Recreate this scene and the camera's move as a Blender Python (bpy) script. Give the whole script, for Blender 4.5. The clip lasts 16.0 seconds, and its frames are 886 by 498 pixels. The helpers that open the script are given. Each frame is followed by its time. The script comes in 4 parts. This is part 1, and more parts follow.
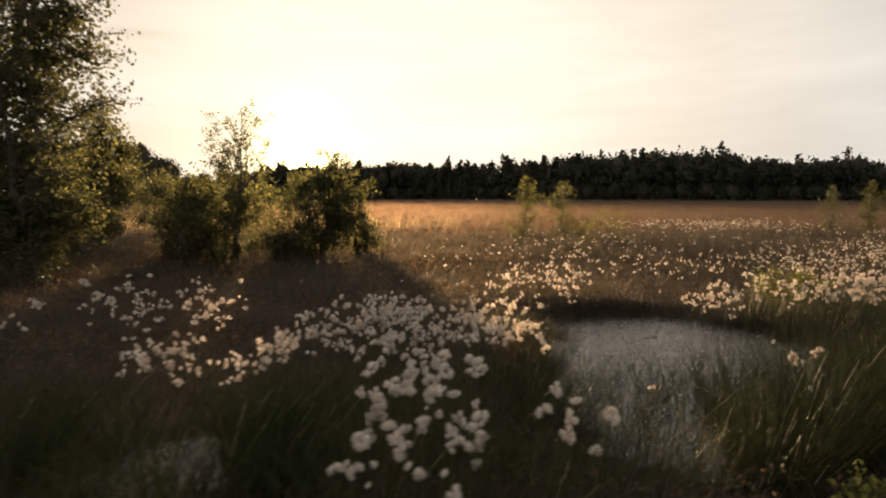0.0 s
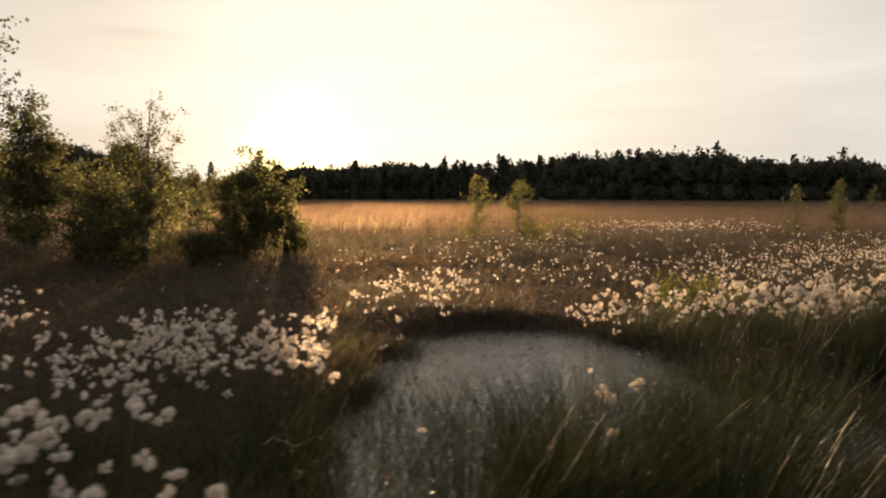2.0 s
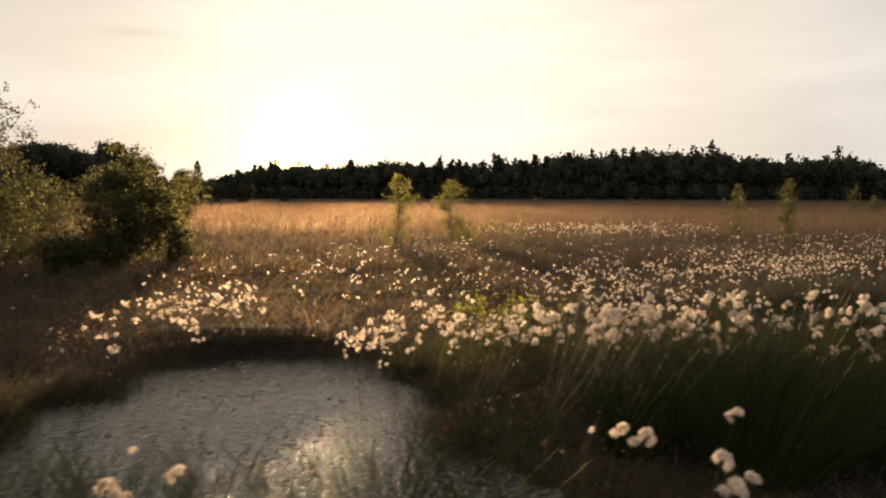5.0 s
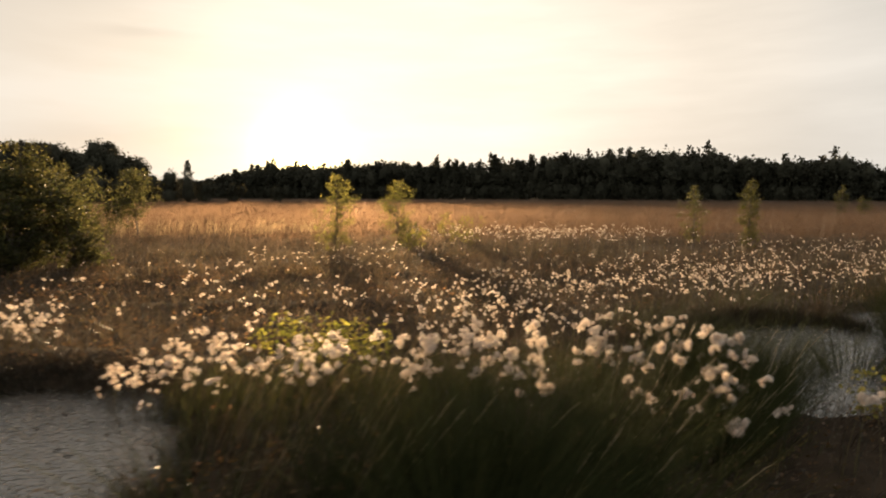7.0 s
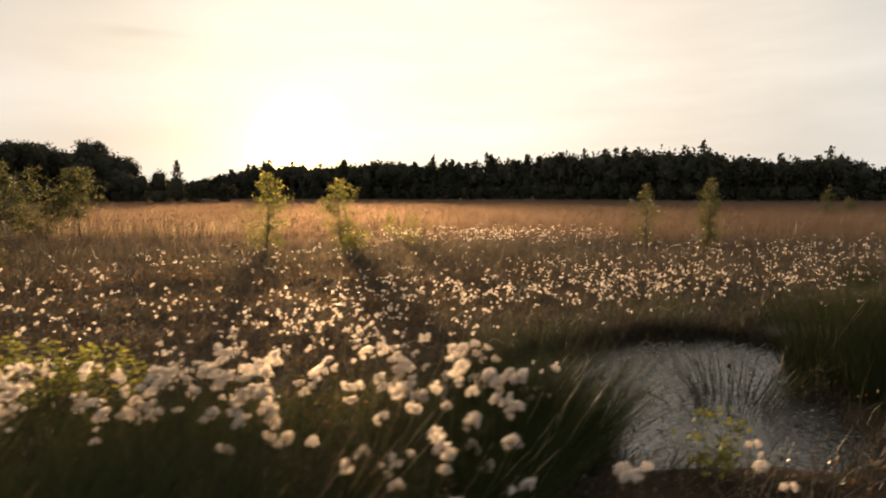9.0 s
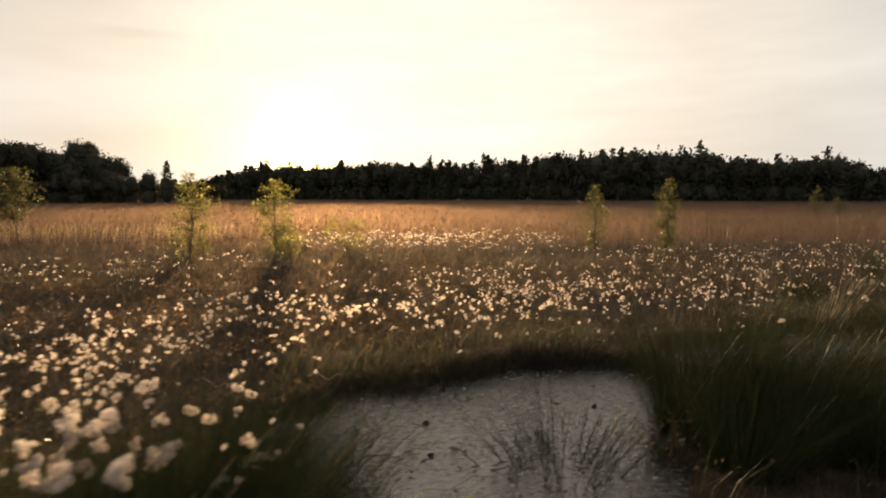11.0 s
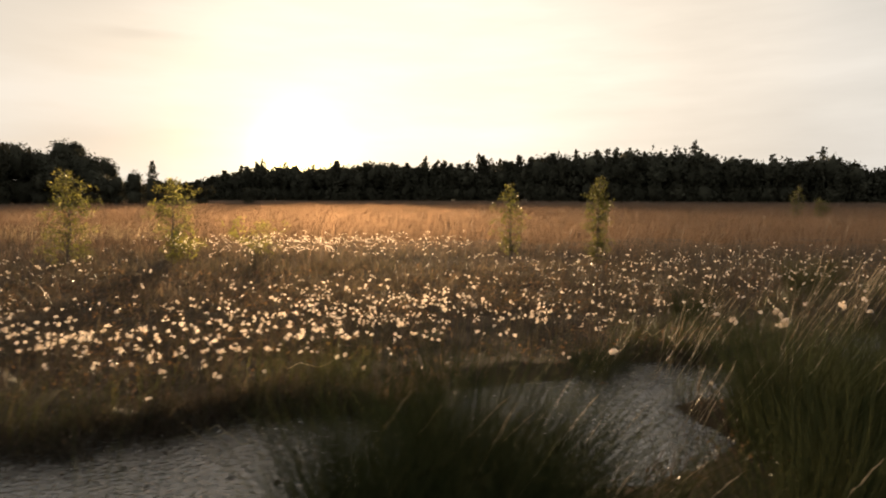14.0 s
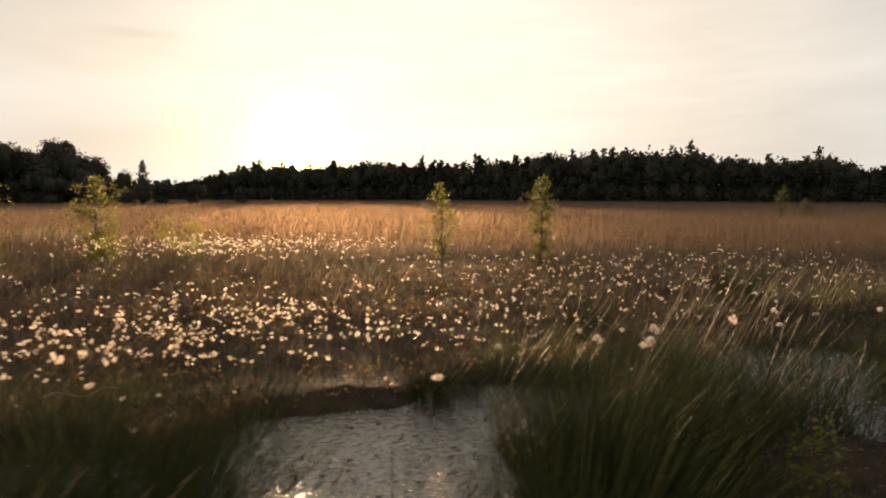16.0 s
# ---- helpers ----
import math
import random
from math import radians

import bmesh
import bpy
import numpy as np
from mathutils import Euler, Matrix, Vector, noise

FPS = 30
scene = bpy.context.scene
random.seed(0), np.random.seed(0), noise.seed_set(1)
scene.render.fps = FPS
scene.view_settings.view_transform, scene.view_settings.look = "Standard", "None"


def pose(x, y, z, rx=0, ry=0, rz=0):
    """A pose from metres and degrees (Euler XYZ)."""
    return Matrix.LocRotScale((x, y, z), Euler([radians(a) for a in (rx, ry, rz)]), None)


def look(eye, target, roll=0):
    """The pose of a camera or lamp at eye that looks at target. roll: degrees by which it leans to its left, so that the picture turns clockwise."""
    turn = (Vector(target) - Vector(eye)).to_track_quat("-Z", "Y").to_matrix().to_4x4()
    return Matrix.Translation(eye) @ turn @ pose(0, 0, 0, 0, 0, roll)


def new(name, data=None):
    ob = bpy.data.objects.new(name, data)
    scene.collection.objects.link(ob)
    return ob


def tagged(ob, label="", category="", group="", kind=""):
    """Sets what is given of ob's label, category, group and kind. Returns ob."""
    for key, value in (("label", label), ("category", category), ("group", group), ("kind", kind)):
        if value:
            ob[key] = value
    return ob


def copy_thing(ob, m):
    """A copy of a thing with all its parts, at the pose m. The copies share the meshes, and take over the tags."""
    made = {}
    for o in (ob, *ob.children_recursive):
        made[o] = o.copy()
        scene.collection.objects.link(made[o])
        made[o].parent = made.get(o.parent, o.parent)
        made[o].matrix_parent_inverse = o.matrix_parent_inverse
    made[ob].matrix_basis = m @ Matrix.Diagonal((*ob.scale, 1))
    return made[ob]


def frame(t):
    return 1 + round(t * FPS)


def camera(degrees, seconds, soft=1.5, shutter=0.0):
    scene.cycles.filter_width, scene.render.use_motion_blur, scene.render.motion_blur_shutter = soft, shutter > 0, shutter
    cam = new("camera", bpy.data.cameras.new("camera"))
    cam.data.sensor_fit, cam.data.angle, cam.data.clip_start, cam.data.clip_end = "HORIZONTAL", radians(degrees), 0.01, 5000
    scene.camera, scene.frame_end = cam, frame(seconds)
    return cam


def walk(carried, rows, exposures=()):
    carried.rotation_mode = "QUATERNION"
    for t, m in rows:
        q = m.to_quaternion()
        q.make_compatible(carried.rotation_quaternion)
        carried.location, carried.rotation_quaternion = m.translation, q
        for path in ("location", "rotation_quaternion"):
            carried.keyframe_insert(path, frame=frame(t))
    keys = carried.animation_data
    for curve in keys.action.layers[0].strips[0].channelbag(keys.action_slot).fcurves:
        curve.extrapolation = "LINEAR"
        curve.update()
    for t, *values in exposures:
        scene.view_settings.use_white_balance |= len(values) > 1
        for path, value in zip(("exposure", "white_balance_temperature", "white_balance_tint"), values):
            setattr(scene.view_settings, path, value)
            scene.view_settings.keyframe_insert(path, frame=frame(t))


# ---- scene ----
cam = camera(75.0, 16.0, soft=2.0, shutter=0.8)
PATH = [
    (0, pose(0.094, -0.117, 1.001, 84.83, 0.04, 0.02)),
    (0.5, pose(0.321, 0.006, 0.988, 84.86, 0.05, -0.03)),
    (1, pose(0.587, 0.120, 0.987, 84.86, 0.01, -0.05)),
    (1.5, pose(0.848, 0.270, 0.985, 84.86, 0.00, -0.02)),
    (2, pose(1.102, 0.374, 0.993, 84.85, -0.00, -0.03)),
    (2.5, pose(1.327, 0.503, 0.985, 84.84, 0.06, -0.05)),
    (3, pose(1.595, 0.613, 0.996, 84.83, 0.05, 0.06)),
    (3.5, pose(1.799, 0.681, 1.004, 84.82, 0.05, 0.01)),
    (4, pose(2.053, 0.806, 1.003, 84.82, 0.08, 0.03)),
    (4.75, pose(2.437, 0.987, 1.015, 84.78, 0.01, -0.00)),
    (5.5, pose(2.818, 1.177, 1.021, 84.78, 0.01, -0.00)),
    (6.5, pose(3.319, 1.414, 1.070, 84.75, -0.02, -0.01)),
    (7, pose(3.595, 1.588, 1.050, 84.76, -0.06, 0.02)),
    (7.5, pose(3.862, 1.749, 1.041, 84.73, -0.03, 0.01)),
    (8, pose(4.113, 1.921, 1.021, 84.77, 0.01, -0.03)),
    (8.5, pose(4.359, 2.057, 1.017, 84.79, 0.00, -0.03)),
    (9, pose(4.601, 2.154, 1.033, 84.78, -0.02, -0.03)),
    (9.75, pose(4.985, 2.409, 1.046, 84.82, 0.00, -0.00)),
    (10.5, pose(5.349, 2.629, 1.049, 84.83, -0.00, -0.00)),
    (11.5, pose(5.828, 2.925, 1.057, 84.86, -0.01, 0.00)),
    (12, pose(6.053, 3.046, 1.060, 84.87, 0.02, -0.02)),
    (12.5, pose(6.280, 3.180, 1.056, 84.88, 0.04, 0.00)),
    (13, pose(6.509, 3.306, 1.049, 84.92, 0.00, 0.01)),
    (13.5, pose(6.734, 3.440, 1.045, 84.92, 0.02, 0.01)),
    (14, pose(6.960, 3.566, 1.046, 84.92, -0.03, -0.00)),
    (14.5, pose(7.191, 3.680, 1.047, 84.90, -0.07, 0.01)),
    (15, pose(7.426, 3.805, 1.047, 84.89, -0.06, 0.02)),
    (15.5, pose(7.665, 3.913, 1.045, 84.90, -0.05, 0.00)),
    (16, pose(7.904, 4.016, 1.048, 84.88, -0.06, -0.01)),
]
walk(cam, PATH, exposures=[(0, 1.6), (16, 1.6)])

# ---- sky and sun ----
SUN_AZ, SUN_EL = 13.8, 4.0          # degrees to the left of +y, degrees over the horizon


def link(tree, a, b):
    tree.links.new(a, b)


def build_world():
    w = bpy.data.worlds.new("evening_sky")
    scene.world = w
    w.use_nodes = True
    nt = w.node_tree
    bg = nt.nodes["Background"]
    sky = nt.nodes.new("ShaderNodeTexSky")
    sky.sky_type, sky.sun_disc = "NISHITA", False
    sky.sun_elevation, sky.sun_rotation = radians(SUN_EL), radians(-SUN_AZ)
    sky.air_density, sky.dust_density, sky.ozone_density = 1.0, 3.0, 0.6
    co = nt.nodes.new("ShaderNodeTexCoord")
    stretch = nt.nodes.new("ShaderNodeMapping")
    stretch.inputs["Scale"].default_value = (1.2, 1.2, 7.0)
    link(nt, co.outputs["Generated"], stretch.inputs["Vector"])
    cloud = nt.nodes.new("ShaderNodeTexNoise")
    cloud.inputs["Scale"].default_value = 2.2
    cloud.inputs["Detail"].default_value = 6.0
    cloud.inputs["Roughness"].default_value = 0.55
    link(nt, stretch.outputs[0], cloud.inputs["Vector"])
    ramp = nt.nodes.new("ShaderNodeMapRange")
    ramp.inputs["From Min"].default_value, ramp.inputs["From Max"].default_value = 0.35, 0.68
    ramp.inputs["To Min"].default_value, ramp.inputs["To Max"].default_value = 0.95, 1.0
    link(nt, cloud.outputs["Fac"], ramp.inputs["Value"])
    # a veil of thin high cloud, which scatters the low sun's light forwards and dims away from it
    toward = nt.nodes.new("ShaderNodeVectorMath")
    toward.operation = "DOT_PRODUCT"
    a, e = radians(4.5), radians(11.0)
    toward.inputs[1].default_value = (-math.sin(a) * math.cos(e), math.cos(a) * math.cos(e), math.sin(e))
    link(nt, co.outputs["Generated"], toward.inputs[0])
    half = nt.nodes.new("ShaderNodeMath")
    half.operation = "MULTIPLY_ADD"
    half.inputs[1].default_value = half.inputs[2].default_value = 0.5
    link(nt, toward.outputs["Value"], half.inputs[0])
    glow = nt.nodes.new("ShaderNodeValToRGB")
    glow.color_ramp.interpolation = "B_SPLINE"
    stops = ((0.0, (0.236, 0.254, 0.282)), (0.5, (0.252, 0.257, 0.268)), (0.80, (0.266, 0.262, 0.252)), (0.90, (0.296, 0.270, 0.236)),
             (0.945, (0.330, 0.285, 0.233)), (0.975, (0.378, 0.334, 0.276)), (1.0, (0.46, 0.402, 0.332)))
    while len(glow.color_ramp.elements) < len(stops):
        glow.color_ramp.elements.new(0.5)
    for spot, (at, v) in zip(glow.color_ramp.elements, stops):
        spot.position, spot.color = at, (*v, 1)
    link(nt, half.outputs[0], glow.inputs["Fac"])
    veil = nt.nodes.new("ShaderNodeMix")
    veil.data_type, veil.blend_type = "RGBA", "MULTIPLY"
    veil.inputs["Factor"].default_value = 1.0
    veil.inputs["B"].default_value = (19.55, 19.55, 19.55, 1)
    link(nt, glow.outputs["Color"], veil.inputs["A"])
    mix = nt.nodes.new("ShaderNodeMix")
    mix.data_type = "RGBA"
    bands = nt.nodes.new("ShaderNodeMapRange")
    bands.inputs["From Min"].default_value, bands.inputs["From Max"].default_value = 0.33, 0.66
    bands.inputs["To Min"].default_value, bands.inputs["To Max"].default_value = 0.91, 1.04
    link(nt, cloud.outputs["Fac"], bands.inputs["Value"])
    thick = nt.nodes.new("ShaderNodeVectorMath")
    thick.operation = "SCALE"
    link(nt, veil.outputs["Result"], thick.inputs[0])
    # single streaks of cloud: slopes across and up from straight ahead, half widths, and how much they dim or brighten
    apart = nt.nodes.new("ShaderNodeSeparateXYZ")
    link(nt, co.outputs["Generated"], apart.inputs[0])

    def calc(kind, a, b):
        n = nt.nodes.new("ShaderNodeMath")
        n.operation = kind
        for slot, v in zip(n.inputs, (a, b)):
            if isinstance(v, float):
                slot.default_value = v
            else:
                link(nt, v, slot)
        return n.outputs[0]

    ahead = calc("MAXIMUM", apart.outputs["Y"], 0.02)
    across = calc("ADD", calc("DIVIDE", apart.outputs["X"], ahead), calc("MULTIPLY", calc("SUBTRACT", cloud.outputs["Fac"], 0.5), 0.20))
    up = calc("ADD", calc("DIVIDE", apart.outputs["Z"], ahead), calc("MULTIPLY", calc("SUBTRACT", cloud.outputs["Fac"], 0.5), 0.07))
    total = bands.outputs[0]
    for u0, v0, wide, high, amount in ((-0.53, 0.268, 0.085, 0.012, -0.11), (-0.60, 0.345, 0.20, 0.045, -0.12), (0.60, 0.345, 0.07, 0.014, 0.06),
                                       (0.73, 0.15, 0.12, 0.016, 0.06), (0.74, 0.31, 0.10, 0.06, -0.06), (-0.62, 0.10, 0.13, 0.03, -0.07)):
        du = calc("DIVIDE", calc("SUBTRACT", across, u0), wide)
        dv = calc("DIVIDE", calc("SUBTRACT", up, v0), high)
        fall = calc("POWER", 2.718, calc("MULTIPLY", calc("ADD", calc("MULTIPLY", du, du), calc("MULTIPLY", dv, dv)), -1.0))
        total = calc("ADD", total, calc("MULTIPLY", fall, amount))
    link(nt, total, thick.inputs["Scale"])
    link(nt, thick.outputs[0], mix.inputs["B"])
    link(nt, ramp.outputs[0], mix.inputs["Factor"])
    link(nt, sky.outputs[0], mix.inputs["A"])
    # the sun's own glow through the haze
    sunward = nt.nodes.new("ShaderNodeVectorMath")
    sunward.operation = "DOT_PRODUCT"
    a, e = radians(SUN_AZ), radians(SUN_EL)
    sunward.inputs[1].default_value = (-math.sin(a) * math.cos(e), math.cos(a) * math.cos(e), math.sin(e))
    link(nt, co.outputs["Generated"], sunward.inputs[0])
    off = calc("SUBTRACT", sunward.outputs["Value"], 1.0)
    lit = mix.outputs["Result"]
    for tight, strength, tint in ((900.0, 50.0, (1.0, 0.75, 0.22)), (150.0, 4.0, (1.0, 0.72, 0.16))):
        warm, summed = nt.nodes.new("ShaderNodeVectorMath"), nt.nodes.new("ShaderNodeVectorMath")
        warm.operation, summed.operation = "SCALE", "ADD"
        warm.inputs[0].default_value = tint
        link(nt, calc("MULTIPLY", calc("POWER", 2.718, calc("MULTIPLY", off, tight)), strength), warm.inputs["Scale"])
        link(nt, lit, summed.inputs[0])
        link(nt, warm.outputs[0], summed.inputs[1])
        lit = summed.outputs[0]
    link(nt, lit, bg.inputs["Color"])
    bg.inputs["Strength"].default_value = 0.05


build_world()
sun = new("sun", bpy.data.lights.new("sun", "SUN"))
sun.data.energy, sun.data.angle, sun.data.color = 5.0, radians(1.2), (1.0, 0.68, 0.37)
az, el = radians(SUN_AZ), radians(SUN_EL)
sun.matrix_world = look((0, 0, 30), (math.sin(az), -math.cos(az), 30 - math.tan(el)))


# ---- materials ----
def plant_material(name, c1, c2, translucent=0.35, rough=0.6, patch=1.5, patch_amount=0.5, by_object=False, spec=0.25, forward=0.12):
    """Two colours mixed at random from leaf to leaf, with larger soft patches; some light comes through evenly, some goes on nearly straight."""
    m = bpy.data.materials.new(name)
    m.use_nodes = True
    nt = m.node_tree
    out, bsdf = nt.nodes["Material Output"], nt.nodes["Principled BSDF"]
    geo = nt.nodes.new("ShaderNodeNewGeometry")
    co = nt.nodes.new("ShaderNodeTexCoord")
    noise_tex = nt.nodes.new("ShaderNodeTexNoise")
    noise_tex.inputs["Scale"].default_value = patch
    noise_tex.inputs["Detail"].default_value = 3
    link(nt, co.outputs["Object"], noise_tex.inputs["Vector"])
    add = nt.nodes.new("ShaderNodeMath")
    add.operation = "MULTIPLY_ADD"
    link(nt, noise_tex.outputs["Fac"], add.inputs[0])
    add.inputs[1].default_value = patch_amount * 2
    sub = nt.nodes.new("ShaderNodeMath")
    sub.operation = "SUBTRACT"
    sub.use_clamp = True
    link(nt, geo.outputs["Random Per Island"], add.inputs[2])
    link(nt, add.outputs[0], sub.inputs[0])
    sub.inputs[1].default_value = patch_amount
    mix = nt.nodes.new("ShaderNodeMix")
    mix.data_type = "RGBA"
    mix.inputs["A"].default_value, mix.inputs["B"].default_value = (*c1, 1), (*c2, 1)
    link(nt, sub.outputs[0], mix.inputs["Factor"])
    colour = mix.outputs["Result"]
    if by_object:
        info = nt.nodes.new("ShaderNodeObjectInfo")
        hue = nt.nodes.new("ShaderNodeHueSaturation")
        rng = nt.nodes.new("ShaderNodeMapRange")
        rng.inputs["To Min"].default_value, rng.inputs["To Max"].default_value = 0.75, 1.2
        link(nt, info.outputs["Random"], rng.inputs["Value"])
        link(nt, rng.outputs[0], hue.inputs["Value"])
        link(nt, colour, hue.inputs["Color"])
        colour = hue.outputs[0]
    link(nt, colour, bsdf.inputs["Base Color"])
    bsdf.inputs["Roughness"].default_value = rough
    bsdf.inputs["Specular IOR Level"].default_value = spec
    tr = nt.nodes.new("ShaderNodeBsdfTranslucent")
    link(nt, colour, tr.inputs["Color"])
    blend = nt.nodes.new("ShaderNodeMixShader")
    blend.inputs[0].default_value = translucent
    link(nt, bsdf.outputs[0], blend.inputs[1])
    link(nt, tr.outputs[0], blend.inputs[2])
    onward = nt.nodes.new("ShaderNodeBsdfRefraction")
    onward.distribution = "GGX"
    onward.inputs["Roughness"].default_value, onward.inputs["IOR"].default_value = 0.75, 1.6
    link(nt, colour, onward.inputs["Color"])
    thin = nt.nodes.new("ShaderNodeMixShader")
    thin.inputs[0].default_value = forward
    link(nt, blend.outputs[0], thin.inputs[1])
    link(nt, onward.outputs[0], thin.inputs[2])
    link(nt, thin.outputs[0], out.inputs["Surface"])
    return m


def solid_material(name, c1, c2, scale, rough, bump=0.3, detail=6, spec=0.3):
    """An opaque surface with grain at two scales and fine relief."""
    m = bpy.data.materials.new(name)
    m.use_nodes = True
    nt = m.node_tree
    bsdf = nt.nodes["Principled BSDF"]
    co = nt.nodes.new("ShaderNodeTexCoord")
    n1, n2 = nt.nodes.new("ShaderNodeTexNoise"), nt.nodes.new("ShaderNodeTexNoise")
    n1.inputs["Scale"].default_value, n2.inputs["Scale"].default_value = scale, scale * 9
    n1.inputs["Detail"].default_value = n2.inputs["Detail"].default_value = detail
    for n in (n1, n2):
        link(nt, co.outputs["Object"], n.inputs["Vector"])
    avg = nt.nodes.new("ShaderNodeMath")
    avg.operation = "MULTIPLY_ADD"
    link(nt, n2.outputs["Fac"], avg.inputs[0])
    avg.inputs[1].default_value = 0.5
    half = nt.nodes.new("ShaderNodeMath")
    half.operation = "MULTIPLY"
    half.inputs[1].default_value = 0.5
    link(nt, n1.outputs["Fac"], half.inputs[0])
    link(nt, half.outputs[0], avg.inputs[2])
    rng = nt.nodes.new("ShaderNodeMapRange")
    rng.inputs["From Min"].default_value, rng.inputs["From Max"].default_value = 0.36, 0.64
    link(nt, avg.outputs[0], rng.inputs["Value"])
    mix = nt.nodes.new("ShaderNodeMix")
    mix.data_type = "RGBA"
    mix.inputs["A"].default_value, mix.inputs["B"].default_value = (*c1, 1), (*c2, 1)
    link(nt, rng.outputs[0], mix.inputs["Factor"])
    link(nt, mix.outputs["Result"], bsdf.inputs["Base Color"])
    bsdf.inputs["Roughness"].default_value = rough
    bsdf.inputs["Specular IOR Level"].default_value = spec
    bp = nt.nodes.new("ShaderNodeBump")
    bp.inputs["Strength"].default_value, bp.inputs["Distance"].default_value = bump, 0.02
    link(nt, avg.outputs[0], bp.inputs["Height"])
    link(nt, bp.outputs[0], bsdf.inputs["Normal"])
    return m


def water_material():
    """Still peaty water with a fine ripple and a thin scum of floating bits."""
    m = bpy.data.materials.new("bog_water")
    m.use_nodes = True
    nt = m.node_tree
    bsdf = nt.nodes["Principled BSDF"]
    co = nt.nodes.new("ShaderNodeTexCoord")
    ripple, specks = nt.nodes.new("ShaderNodeTexNoise"), nt.nodes.new("ShaderNodeTexNoise")
    patches = nt.nodes.new("ShaderNodeTexNoise")
    flat = nt.nodes.new("ShaderNodeMapping")
    flat.inputs["Scale"].default_value = (1.0, 1.35, 1.0)
    link(nt, co.outputs["Object"], flat.inputs["Vector"])
    for n, s, d in ((ripple, 32.0, 2.5), (specks, 34.0, 3.0), (patches, 2.2, 3.0)):
        n.inputs["Scale"].default_value, n.inputs["Detail"].default_value = s, d
        link(nt, flat.outputs[0], n.inputs["Vector"])
    mul = nt.nodes.new("ShaderNodeMath")
    mul.operation = "MULTIPLY_ADD"
    link(nt, patches.outputs["Fac"], mul.inputs[0])
    mul.inputs[1].default_value = 0.28
    link(nt, specks.outputs["Fac"], mul.inputs[2])
    rng = nt.nodes.new("ShaderNodeMapRange")
    rng.inputs["From Min"].default_value, rng.inputs["From Max"].default_value = 0.72, 0.80
    link(nt, mul.outputs[0], rng.inputs["Value"])
    mix = nt.nodes.new("ShaderNodeMix")
    mix.data_type = "RGBA"
    mix.inputs["A"].default_value, mix.inputs["B"].default_value = (0.016, 0.012, 0.007, 1), (0.05, 0.042, 0.022, 1)
    link(nt, rng.outputs[0], mix.inputs["Factor"])
    link(nt, mix.outputs["Result"], bsdf.inputs["Base Color"])
    rr = nt.nodes.new("ShaderNodeMapRange")
    rr.inputs["To Min"].default_value, rr.inputs["To Max"].default_value = 0.10, 0.45
    link(nt, rng.outputs[0], rr.inputs["Value"])
    link(nt, rr.outputs[0], bsdf.inputs["Roughness"])
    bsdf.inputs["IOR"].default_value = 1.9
    hsum = nt.nodes.new("ShaderNodeMath")
    hsum.operation = "ADD"
    link(nt, ripple.outputs["Fac"], hsum.inputs[0])
    scum = nt.nodes.new("ShaderNodeMath")
    scum.operation = "MULTIPLY"
    scum.inputs[1].default_value = 0.35
    link(nt, rng.outputs[0], scum.inputs[0])
    link(nt, scum.outputs[0], hsum.inputs[1])
    bp = nt.nodes.new("ShaderNodeBump")
    bp.inputs["Strength"].default_value, bp.inputs["Distance"].default_value = 1.0, 0.009
    link(nt, hsum.outputs[0], bp.inputs["Height"])
    link(nt, bp.outputs[0], bsdf.inputs["Normal"])
    return m


M_PEAT = solid_material("peat_ground", (0.014, 0.010, 0.006), (0.045, 0.030, 0.017), 1.3, 0.95, 0.6, spec=0.05)
M_THATCH = solid_material("dead_grass", (0.045, 0.027, 0.014), (0.11, 0.066, 0.034), 6.0, 0.95, 0.9, spec=0.0)
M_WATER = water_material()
M_SEDGE = plant_material("sedge", (0.036, 0.033, 0.020), (0.095, 0.066, 0.042), 0.36, 0.5, patch=0.8, spec=0.25, forward=0.20)
M_RUSH = plant_material("rush_green", (0.024, 0.028, 0.010), (0.048, 0.052, 0.018), 0.08, 0.85, by_object=True, spec=0.03, forward=0.02)
M_DRY = plant_material("dry_grass", (0.030, 0.023, 0.013), (0.066, 0.049, 0.028), 0.35, 0.7, spec=0.1, forward=0.2)
M_STRAW = plant_material("dry_straw", (0.24, 0.18, 0.10), (0.40, 0.31, 0.18), 0.35, 0.4, spec=0.4, forward=0.2)
M_MOOR = plant_material("moor_grass", (0.118, 0.073, 0.045), (0.168, 0.108, 0.066), 0.40, rough=0.5, spec=0.3, patch=0.12, patch_amount=0.4, forward=0.24)
M_COTTON = plant_material("cotton_fluff", (0.64, 0.54, 0.44), (0.88, 0.80, 0.70), 0.64, 0.9, patch=40, spec=0.05, forward=0.30)
M_STEM = plant_material("cotton_stem", (0.07, 0.07, 0.025), (0.13, 0.09, 0.035), 0.15)
M_BIRCH_LEAF = plant_material("birch_leaf", (0.058, 0.063, 0.015), (0.135, 0.118, 0.030), 0.42, 0.5, spec=0.2, forward=0.20)
M_DARK_LEAF = plant_material("alder_leaf", (0.035, 0.040, 0.013), (0.080, 0.071, 0.024), 0.40, 0.6, spec=0.12, forward=0.18)
M_GALE_LEAF = plant_material("shrub_leaf", (0.10, 0.11, 0.018), (0.20, 0.17, 0.035), 0.45, 0.6, spec=0.2)
M_WOOD_LEAF = plant_material("woodland_foliage", (0.032, 0.031, 0.019), (0.052, 0.048, 0.029), 0.04, 0.8, patch=0.15, spec=0.05, forward=0.05)
